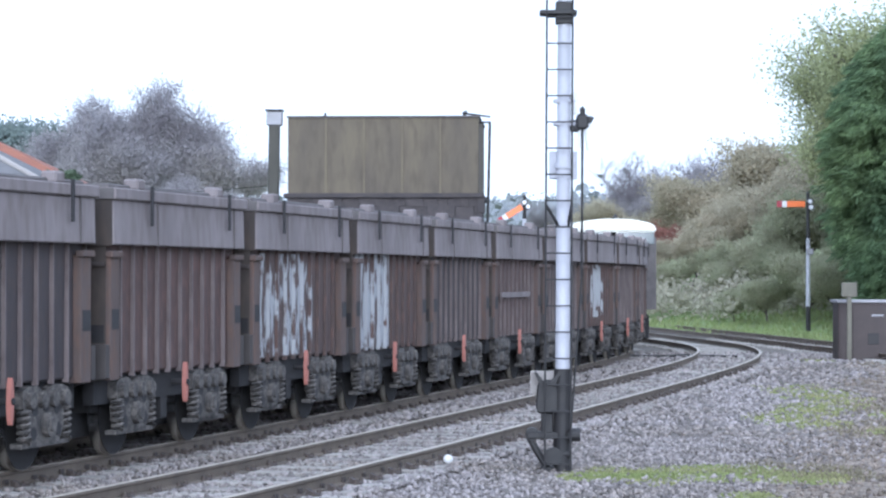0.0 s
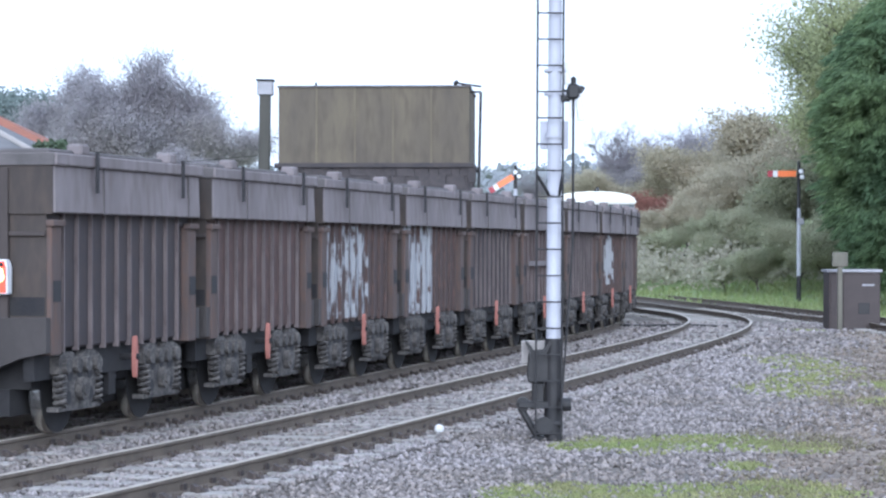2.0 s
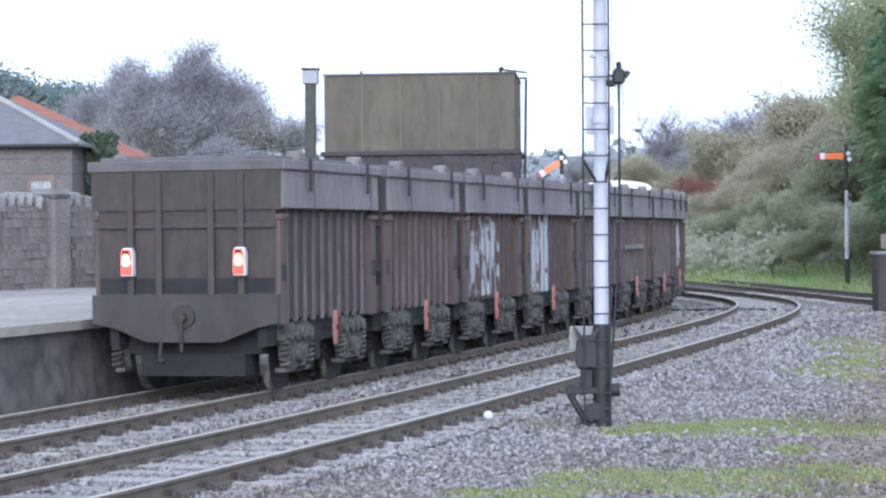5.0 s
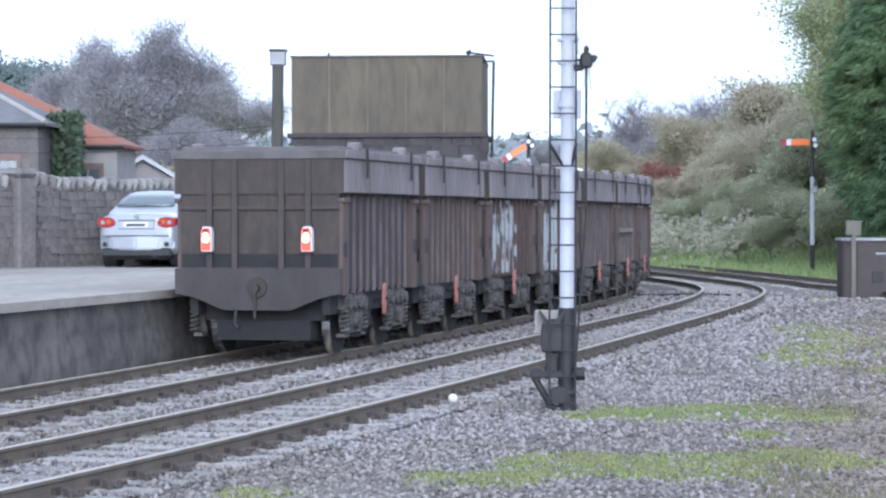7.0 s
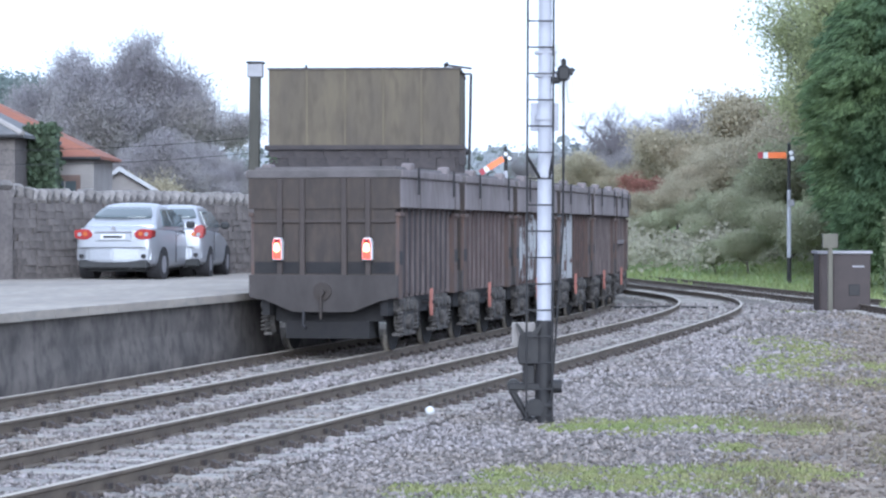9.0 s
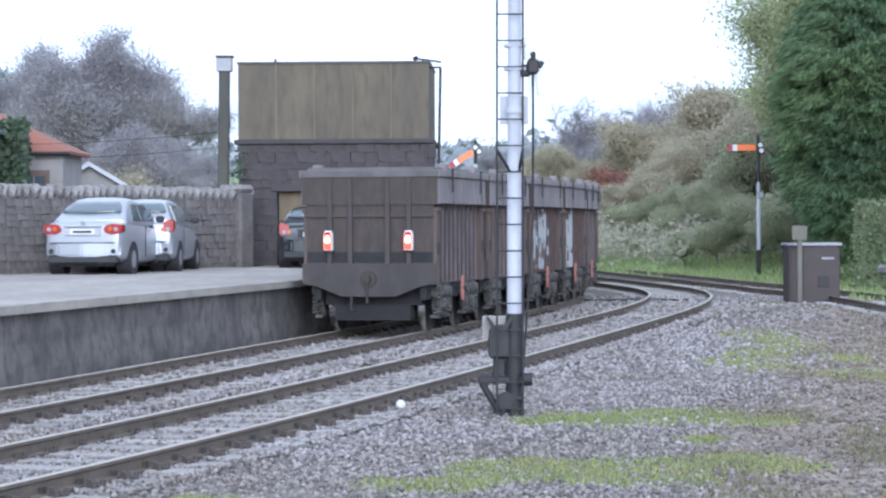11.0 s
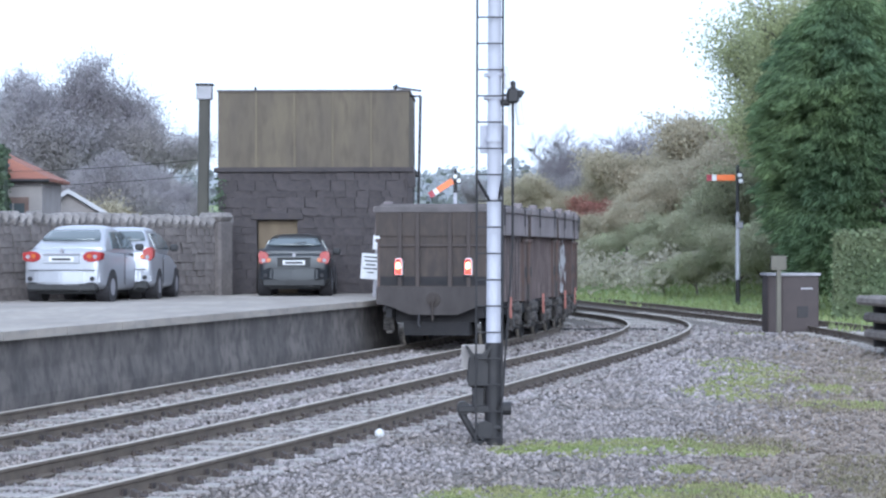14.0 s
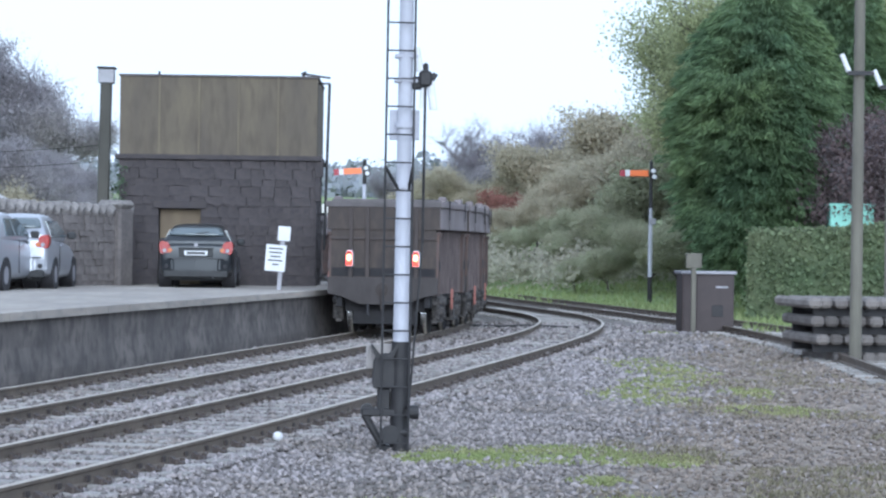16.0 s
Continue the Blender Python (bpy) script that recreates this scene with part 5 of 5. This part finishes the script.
def build_conifer(at, height, radius, seed):
    rng = np.random.default_rng(seed)
    t = empty("conifer_tree", "tall dense dark green conifer with drooping fronds", "tree", pose(*at), group="trees round the line")
    bm = rods(((0, 0, -0.5), (0, 0, height * 0.9), 0.3, 0.04), n=10)
    part("trunk", bm, M_BARK, t)
    vs = []
    for i in range(2900):
        f = rng.random() ** 0.85
        z = 0.6 + f * (height - 0.7)
        lump = 0.86 + 0.34 * noise.noise((math.cos(i) * 1.6, math.sin(i) * 1.6, f * 5 + seed))
        env = radius * min(1.0, 1.62 * (1 - f) ** 0.5) * (0.66 + 0.34 * smooth(0, 0.3, f)) * lump * rng.uniform(0.86, 1.04)
        a = i + rng.normal(0, 0.3)
        L = rng.uniform(0.7, 1.7)
        out, side = np.array([math.cos(a), math.sin(a), 0]), np.array([-math.sin(a), math.cos(a), 0])
        rise = rng.uniform(-0.12, 0.3)
        k = 90
        q = rng.random(k) ** 0.75
        spread = rng.normal(0, 1, k) * (0.07 + 0.27 * (1 - q)) * 0.9
        c = out * (env - L * (1 - q))[:, None] + side * spread[:, None] + rng.normal(0, 0.07, (k, 3))
        c[:, 2] += z + rise * L * q - 0.42 * q ** 2 * L * 0.6 - np.abs(spread) * 0.45
        d = out * 0.8 + side * (spread * 1.6)[:, None] + rng.normal(0, 0.25, (k, 3)) + np.array([0, 0, -0.45])
        d /= np.linalg.norm(d, axis=1)[:, None]
        u = np.cross(d, rng.normal(0, 1, (k, 3)))
        u /= np.linalg.norm(u, axis=1)[:, None]
        w, l = rng.uniform(0.012, 0.03, (k, 1)), rng.uniform(0.12, 0.27, (k, 1))
        vs.append(np.stack([c - u * w, c + d * l, c + u * w, c - d * l * 0.6], 1).reshape(-1, 3))
    verts = np.concatenate(vs)
    faces = np.arange(len(verts)).reshape(-1, 4).tolist()
    verts = verts.tolist()
    mesh_part("crown", verts, faces, M_CONIFER, t, "layered drooping fronds")
    core = bmesh.new()
    for i in range(12):
        f0, f1 = i / 12, (i + 1) / 12
        rod(core, (0, 0, 0.6 + f0 * height * 0.9), (0, 0, 0.6 + f1 * height * 0.9), radius * 0.48 * min(1, 1.6 * (1 - f0) ** 0.62), radius * 0.48 * min(1, 1.6 * (1 - f1) ** 0.62 + 0.02), n=14)
    part("inner_foliage", core, M_CONIFER, t)
    return t


def build_hedge(name, a, b, width, height, label, mat, seed, dens=260, size=0.09):
    rng = np.random.default_rng(seed)
    a, b = np.array(a, float), np.array(b, float)
    d = b - a
    n = np.array([d[1], -d[0]]) / np.hypot(*d)
    L = np.hypot(*d)
    k = int(L * (height * 2 + width) * dens)
    s, side = rng.random(k), rng.random(k) * (2 * height + width)
    off = np.where(side < height, -width / 2, np.where(side > height + width, width / 2, side - height - width / 2))
    z = np.where(side < height, side, np.where(side > height + width, side - height - width, height))
    p = a + s[:, None] * d + n * (off + rng.normal(0, 0.07, k))[:, None]
    gz = np.array([ground_z(x, y) for x, y in p])
    c = np.stack([p[:, 0], p[:, 1], gz + z + rng.normal(0, 0.06, k)], 1)
    v, f = leaf_cloud(rng, c, 0.05, 1, size)
    # a solid heart of twigs and leaves
    vl, fl = v.tolist(), f.tolist()
    k = len(vl)
    for q, o in ((a, -1), (a, 1), (b, 1), (b, -1)):
        w2 = q + n * o * (width / 2 - 0.08)
        g = ground_z(*w2)
        vl += [(w2[0], w2[1], g - 0.2), (w2[0], w2[1], g + height - 0.08)]
    if width > 0.5:
        fl += [(k, k + 2, k + 3, k + 1), (k + 2, k + 4, k + 5, k + 3), (k + 4, k + 6, k + 7, k + 5), (k + 6, k, k + 1, k + 7), (k + 1, k + 3, k + 5, k + 7)]
    ob = mesh_part(name, vl, fl, mat)
    tagged(ob, label, "hedge", kind="stuff")
    return ob


# ---- small yard things ----
def build_yard():
    c = empty("relay_cabinet", "brown steel trackside cabinet with pale lid", "cabinet", pose(9.75, 66.3, -0.02, 0, 0, 3))
    part("body", boxes((-0.69, 0.69, 0, 0.8, 0.0, 1.56), bevel=0.015), M_CABINET, c)
    part("lid", boxes((-0.74, 0.74, -0.06, 0.86, 1.56, 1.64), bevel=0.012), M_GALV, c, "pale overhanging lid")
    part("door", boxes((-0.3, 0.64, -0.02, 0.02, 0.06, 1.5), bevel=0.006), M_CABINET, c)
    part("side_door", boxes((-0.64, -0.33, -0.02, 0.02, 0.06, 1.5), bevel=0.006), M_CABINET, c)
    part("vent", boxes((0.1, 0.4, -0.03, 0.0, 0.45, 0.75), bevel=0.01), M_BLACK, c, "dark recessed vent")
    part("name_plate", boxes((0.2, 0.52, -0.03, -0.015, 1.2, 1.25)), M_GALV, c)
    part("plinth", boxes((-0.75, 0.75, -0.05, 0.85, -0.1, 0.05)), M_PLATFACE, c)
    p = empty("marker_post", "weathered grey-brown post with a square box on top", "post", pose(9.22, 65.3, 0))
    part("shaft", boxes((-0.06, 0.06, -0.05, 0.05, -0.1, 1.75), bevel=0.01), M_POLE, p)
    part("head", boxes((-0.2, 0.2, -0.06, 0.1, 1.7, 2.08), bevel=0.015), M_POLE, p, "grey-brown box head")
    # white ball on the ballast
    bm = bmesh.new()
    bmesh.ops.create_icosphere(bm, subdivisions=2, radius=0.058)
    ob = part("white_stone", bm, M_WHITE)
    ob.location = (-0.565, 28.9, 0.075)
    tagged(ob, "round white stone lying beside the rail", "stone")
    # stacked sleepers
    st = empty("sleeper_stack", "stack of old weathered brown sleepers with packing gaps", "sleeper stack", pose(9.35, 49.8, 0, 0, 0, 4))
    bm = boxes((-0.13, 0.13, 0, 2.6, 0, 0.2), bevel=0.055)
    me = bpy.data.meshes.new("stacked_sleeper")
    bm.to_mesh(me)
    bm.free()
    me.materials.append(M_OLDWOOD)
    for lay in range(4):
        for k in range(9):
            ob = new("stacked_sleeper", me)
            ob.parent = st
            ob.matrix_basis = pose(0.3 + k * 0.29 + random.uniform(-0.02, 0.02) + (0.25 if lay == 0 else 0) - 0.1 * lay, random.uniform(-0.12, 0.12), lay * 0.355, 0, random.uniform(-2, 2), random.uniform(-1.5, 1.5))
        for y in (0.4, 2.0):
            if lay < 3:
                part("packing_timber", boxes((0.1, 2.7, y, y + 0.1, lay * 0.355 + 0.195, lay * 0.355 + 0.36)), M_BLACK, st)
    for x, y, h, r in ((10.0, 49.0, 9.0, 0.12), (11.5, 53.0, 9.0, 0.075)):
        t = empty("telegraph_pole", "weathered wooden telegraph pole", "pole", pose(x, y, 0), group="telegraph poles")
        part("shaft", rods(((0, 0, -0.4), (0, 0, h), r, r * 0.8), n=14), M_POLE, t)
        part("insulator", rods(((-0.22, -0.1, 5.62), (-0.36, -0.1, 5.95), 0.05), n=10), M_WHITE, t, "white glazed insulator")
        part("stay_bracket", boxes((-0.25, 0.25, -0.16, -0.1, 5.55, 5.63)), M_BLACK, t)
    sk = empty("storage_skip", "mint green painted steel container behind the hedge", "container", pose(17.25, 84.5, 2.45))
    part("body", boxes((-0.68, 0.8, 0, 1.5, -2.0, 1.3), bevel=0.03), M_TEAL, sk)
    part("rim", boxes((-0.72, 0.84, -0.05, 1.55, 1.26, 1.34), bevel=0.01), M_TEAL, sk)
    # platform furniture
    n = empty("notice_post", "white notice board on a wooden post", "sign", pose(-1.25, 58.2, PLAT_Z))
    part("post", boxes((-0.05, 0.05, 0, 0.08, -0.1, 1.45), bevel=0.008), M_GALV, n)
    part("upper_board", boxes((-0.12, 0.16, -0.03, 0.0, 1.12, 1.45), bevel=0.005), M_WHITE, n, "small pale board")
    b = part("board", boxes((-0.36, 0.1, -0.05, -0.02, 0.42, 1.02), bevel=0.006, ), M_WHITE, n, "white board with lines of black writing")
    for k, (x0, x1) in enumerate(((-0.3, 0.02), (-0.28, 0.0), (-0.25, -0.02), (-0.3, 0.03), (-0.2, -0.05))):
        part("writing_bar", boxes((x0, x1, -0.056, -0.05, 0.92 - k * 0.09, 0.95 - k * 0.09)), M_STRAP, b)
    n.rotation_euler[1] = radians(4)
    e = empty("edge_post", "thin white post at the platform edge", "post", pose(0.05, 58.9, PLAT_Z))
    part("shaft", boxes((-0.045, 0.045, -0.04, 0.04, -0.1, 1.0), bevel=0.008), M_WHITE, e)
    lp = empty("lamp_post", "square weathered concrete lamp post behind the wall", "lamp post", pose(-5.83, 64.2, PLAT_Z, 0, 0.9))
    part("shaft", boxes((-0.14, 0.14, -0.13, 0.13, -0.3, 5.05), bevel=0.03), M_POSTWOOD, lp)
    part("head", boxes((-0.2, 0.2, -0.18, 0.18, 5.0, 5.36), bevel=0.02), M_GALV, lp, "grey box head")
    part("cap", boxes((-0.23, 0.23, -0.21, 0.21, 5.36, 5.41), bevel=0.01), M_BLACK, lp, "dark cap")
    # cable across the tracks at the bend
    cv = bpy.data.curves.new("cable_duct", "CURVE")
    cv.dimensions, cv.bevel_depth = "3D", 0.035
    sp = cv.splines.new("POLY")
    sp.points.add(25)
    for k in range(26):
        sp.points[k].co = (-0.5 + k * 0.28, 67.6 + 0.25 * math.sin(k * 0.4), 0.08 + 0.01 * math.sin(k), 1)
    cv.materials.append(M_BLACK)
    tagged(new("cable_duct", cv), "black cable duct laid across the tracks", "cable")
    # wires from the lamp post
    for z in (4.55, 4.15):
        cv = bpy.data.curves.new("overhead_wire", "CURVE")
        cv.dimensions, cv.bevel_depth = "3D", 0.007
        sp = cv.splines.new("POLY")
        sp.points.add(12)
        for k in range(13):
            sp.points[k].co = (-5.6 - k * 1.2, 64.3 + k * 0.5, z + 0.01 * (k - 6) ** 2 - 0.3 + 0.02 * k, 1)
        cv.materials.append(M_BLACK)
        tagged(new("overhead_wire", cv), "thin overhead wire from the lamp post", "wire", "overhead wires")
    # ivy at the tower's corner
    build_hedge("tower_ivy", (-5.5, 63.75), (-5.2, 63.75), 0.2, 4.0, "ivy creeping up the tower's corner", M_IVY, 31, 110, 0.09)


def build_woods():
    bare = build_tree("bare_tree", "grey bare-branched autumn tree", 11, 10, 0.62, 4, 0.26, M_TWIG, 0, 0.3, 0.1, twigs=5)
    hazy = build_tree("woodland_tree", "half-bare autumn tree, thinning leaves paled grey-mauve by painted haze", 12, 10, 0.62, 4, 0.26, M_HAZE, 46, 0.42, 0.075, twigs=5)
    olive = build_tree("woodland_tree", "bushy autumn tree, olive and ochre leaves lightened by painted haze", 13, 8, 0.75, 4, 0.2, M_OLIVE, 46, 0.5, 0.125, width=1.15)
    green = build_tree("woodland_tree", "dull green bushy tree, leaves lightened by painted haze", 14, 8, 0.75, 4, 0.2, M_GREENHAZED, 46, 0.5, 0.125, width=1.15)
    lime = build_tree("woodland_tree", "airy tree with yellow-green leaves", 15, 10, 0.6, 4, 0.22, M_LIME, 36, 0.45, 0.08)
    red = build_tree("russet_shrub", "bushy shrub with russet leaves", 16, 5, 0.8, 3, 0.12, M_RUST, 70, 0.3, 0.1, width=1.2)
    brown = build_tree("woodland_tree", "dark brown shrubby tree losing its leaves", 17, 8, 0.75, 4, 0.15, M_BROWN, 26, 0.4, 0.11, twigs=3, width=1.1)
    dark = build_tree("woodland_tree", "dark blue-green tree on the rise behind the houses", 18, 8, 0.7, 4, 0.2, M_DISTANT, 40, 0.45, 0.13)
    rng = np.random.default_rng(8)
    def put(kind, spots, first=True):
        for i, (x, y, s) in enumerate(spots):
            m = pose(x, y, ground_z(x, y) - 0.2, 0, 0, rng.uniform(0, 360)) @ Matrix.Diagonal((s, s, s * rng.uniform(0.92, 1.08), 1))
            if i == 0:
                kind.matrix_basis = m
            else:
                c = copy_thing(kind, m)
                c.scale = (s, s, s)
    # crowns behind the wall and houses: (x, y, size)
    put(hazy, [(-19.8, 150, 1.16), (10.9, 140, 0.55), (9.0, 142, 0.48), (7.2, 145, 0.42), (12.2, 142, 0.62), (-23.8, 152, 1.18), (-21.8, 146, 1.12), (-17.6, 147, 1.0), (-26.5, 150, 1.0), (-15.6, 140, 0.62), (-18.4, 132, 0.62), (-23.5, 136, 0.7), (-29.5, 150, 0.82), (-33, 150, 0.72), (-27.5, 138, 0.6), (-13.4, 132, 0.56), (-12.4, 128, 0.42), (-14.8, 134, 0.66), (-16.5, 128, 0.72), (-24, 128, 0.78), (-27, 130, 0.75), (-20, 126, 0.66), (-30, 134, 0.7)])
    # behind the bend, rising to the right
    put(bare, [(8.0, 146, 0.72), (11.2, 148, 0.7), (9.6, 152, 0.62), (13.2, 146, 0.74), (5.8, 170, 0.5), (4.0, 190, 0.55), (7.3, 160, 0.55), (-20.5, 149, 1.18)])
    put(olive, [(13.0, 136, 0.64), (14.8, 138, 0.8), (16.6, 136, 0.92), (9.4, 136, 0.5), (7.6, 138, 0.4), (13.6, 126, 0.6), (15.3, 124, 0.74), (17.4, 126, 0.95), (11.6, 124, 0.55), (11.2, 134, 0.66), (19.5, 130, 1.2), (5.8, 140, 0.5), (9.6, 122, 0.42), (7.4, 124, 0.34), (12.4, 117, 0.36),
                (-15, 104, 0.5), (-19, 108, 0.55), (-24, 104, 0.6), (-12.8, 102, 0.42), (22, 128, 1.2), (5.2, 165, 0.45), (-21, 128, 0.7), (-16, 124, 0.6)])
    put(green, [(14.0, 117, 0.62), (11.4, 105, 0.3), (12.9, 103.5, 0.4), (10.2, 107, 0.24), (13.8, 101, 0.42), (8.4, 119, 0.3), (6.6, 120, 0.26), (11.0, 118, 0.38), (12.3, 114, 0.42), (16.2, 115, 0.75), (18.2, 112, 0.8), (10.4, 115, 0.3), (-28, 118, 0.7), (20.5, 110, 0.9), (13.6, 109, 0.36), (-13.6, 92, 0.34), (15.4, 107, 0.5)])
    put(lime, [(16.3, 108, 1.04), (17.8, 112, 1.24), (18.6, 108, 1.3), (20.4, 104, 1.3), (24.5, 98, 1.3), (22.3, 101, 1.3)])
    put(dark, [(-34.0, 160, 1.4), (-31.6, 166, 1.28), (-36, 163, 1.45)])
    put(red, [(8.9, 129, 0.62), (8.2, 132, 0.5)])
    put(brown, [(17.9, 86, 0.75), (19.8, 88, 0.85), (16.9, 90, 0.6)])
    build_conifer((14.75, 88, 0.4), 11.3, 3.7, 3)
    build_conifer((19.0, 96, 0.8), 12.5, 3.2, 4)
    sc = []
    for _ in range(380):
        u = rng.random()
        x, y = 3 + 19 * u + rng.normal(0, 1.5), 118 - 11 * u + rng.normal(0, 3.2)
        sc.append((x, y, ground_z(x, y) + rng.uniform(0.1, 1.7) * (0.6 + 0.8 * abs(noise.noise((x * 0.5, 1, 1))))))
    v, f = leaf_cloud(rng, sc, 0.35, 60, 0.13)
    tagged(mesh_part("bramble_scrub", v.tolist(), f.tolist(), M_SCRUB), "pale rough scrub and brambles on the bank, lightened by painted haze", "scrub", kind="stuff")
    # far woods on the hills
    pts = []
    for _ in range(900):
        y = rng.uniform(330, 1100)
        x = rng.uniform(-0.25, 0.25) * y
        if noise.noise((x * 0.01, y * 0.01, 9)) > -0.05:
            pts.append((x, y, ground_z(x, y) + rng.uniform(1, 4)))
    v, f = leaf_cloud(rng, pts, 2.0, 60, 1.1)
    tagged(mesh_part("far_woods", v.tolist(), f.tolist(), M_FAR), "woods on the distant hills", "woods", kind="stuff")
    build_hedge("trimmed_hedge", (13.0, 79), (26, 74), 1.4, 2.72, "overgrown green hedge above the siding", M_HEDGE, 21)
    build_hedge("ivy_bush", (-14.1, 77.6), (-13.15, 77.6), 1.0, 5.35, "dark ivy mass between the buildings", M_IVY, 23, 420, 0.13)


# ---- put it together ----
build_ground()
sleeper_meshes()
near_track = build_track(0.0, -0.78, 0.5, "near running line with worn bright rail heads")
far_track = build_track(-SPACING, -0.85, 0.5, "platform line carrying the ore train")
siding = build_track(0.0, -0.3, 0.9, "rusty overgrown siding behind the bend", rusty=True)
build_platform()

first = build_wagon()
wagons = [first] + [copy_thing(first, Matrix()) for _ in range(9)]
for k, w in enumerate(wagons):
    w.matrix_basis = ride(-45.9 + 2.2 + k * PITCH, 1.22)
for x in (-0.745, 0.755):
    tail_lamp(x, first)
tagged(first, "last grimy brown ore wagon carrying two lit red tail lamps")


def repaint(wagon, mat, label, names=("body", "rib")):
    """Gives one wagon's ribbed body a paint of its own."""
    for ob in wagon.children:
        if ob.name.split(".")[0] in names:
            ob.data = ob.data.copy()
            ob.data.materials[0] = mat
    tagged(wagon, label)


FADED = (0.34, 0.345, 0.365)
for k, lo, hi, cut in ((2, (-1.75, 0.95), (0.75, 2.3), 0.51), (3, (-1.9, 0.9), (0.1, 2.34), 0.46), (7, (-1.2, 1.1), (0.8, 2.3), 0.47)):
    m = material("brown_paint_with_flaking_white", (0.085, 0.06, 0.055), (0.06, 0.043, 0.042), 2.2, 0.75, 0.1, 0.2, fine=14, c=(0.15, 0.085, 0.07), stretch=(1, 1, 0.35))
    repaint(wagons[k], painted_patch(m, lo, hi, FADED, cut), "brown ore wagon with large flaking white paint patches")
# These red-brown panels are darkened too, for the shade between ribs.
for k in (1, 5):
    repaint(wagons[k], material("red_brown_wagon_paint", (0.085, 0.05, 0.045), (0.06, 0.04, 0.038), 2.2, 0.75, 0.1, 0.2, fine=14, c=(0.16, 0.085, 0.07), stretch=(1, 1, 0.35)), "red-brown two-axle ore wagon with ribbed sides", ("body",))
part("number_panel", boxes((1.2, 1.228, -1.5, 1.2, 1.62, 1.72)), M_HOOD, wagons[5], "pale lettering strip")
loco = build_loco()

arm_near_tower = build_signals()
build_tower()
build_wall((-19.0, 37.2), (-9.7, 54.3), 1.8, "old rubble stone wall with rough coping behind the platform", (18.2,))
build_wall((-9.7, 54.3), (-5.0, 62.9), 1.72, "rubble stone boundary wall ending near the tower", (9.35,))
build_hipped("red_roofed_house", (-12.7, 82, 0), 9.6, 4.2, 4.62, 7.0, M_HOUSE, M_TILE, "pale cottage with hipped red tiled roof", ((-0.95, 3.2, 0.75, 0.62),))
build_hipped("stone_shed", (-14.0, 75, 0), 8.0, 6.5, 5.08, 7.2, M_WALLSTONE, M_SLATE, "old stone shed with hipped grey slate roof", ((-0.95, 3.0, 0.6, 0.95),), M_HOUSE)
build_house("white_gabled_house", (-13.0, 90, 0), 9, 4.0, 7, 3.1, 4.3, M_HOUSE, M_SLATE, "low white gabled house", barge=True)
build_house("far_white_house", (26, 700, 16), 30, 9, 12, 6, 9, M_WHITE, M_SLATE, "white farmhouse on the distant hill")
car((-7.83, 53.2, PLAT_Z), -8, M_SILVER, "silver saloon car parked on the platform", height=1.68, width=1.8)
car((-6.98, 55.9, PLAT_Z), -3, M_SILVER, "silver hatchback parked beyond the saloon", hatch=True, length=4.2, width=1.66, height=1.66)
car((-3.22, 59.8, PLAT_Z), 0, M_DARKCAR, "dark grey hatchback parked before the tower", hatch=True, length=4.2, width=1.78, height=1.52)
build_yard()
build_woods()
build_ballast()
build_grass()
lay_sleepers(near_track, line(0.0, -0.74, 0.3, 0.7))
lay_sleepers(far_track, line(-SPACING, -0.8, 0.3, 0.7))
lay_sleepers(siding, siding_line(0.0, -0.29, 0.3, 0.75), (60, 100))


def motions():
    # the rear of the train along the platform line, metres
    rear = [(0, -45.95), (0.5, -45.15), (1, -44.3), (1.5, -43.45), (2, -42.42), (2.5, -41.53), (3, -40.62), (3.5, -39.7), (4, -38.68), (4.2, -38.28), (5, -36.7), (6, -34.55),
            (6.5, -33.45), (7, -32.3), (7.5, -31.15), (8, -29.95), (8.5, -28.8), (9, -27.6), (10, -25.1), (11, -22.5), (11.5, -21.25), (12, -20.0), (12.5, -18.75), (13, -17.5), (13.5, -16.25),
            (14, -15.0), (14.5, -13.72), (15, -12.52), (15.5, -11.42), (16, -10.3)]
    for k, w in enumerate(wagons):
        walk(w, [(t, ride(s + 2.17 + k * PITCH, 1.22)) for t, s in rear])
    walk(loco, [(t, ride(s + 10 * PITCH + 8.9, 5.5)) for t, s in rear])
    walk(arm_near_tower, [(t, pose(0, -0.15, 5.15, 0, -a, 0)) for t, a in ((0, 32), (4, 32), (8, 32), (12, 32), (15.5, 32), (15.6, 31), (15.7, 25), (15.8, 15), (15.9, 8), (16, 4))])


motions()
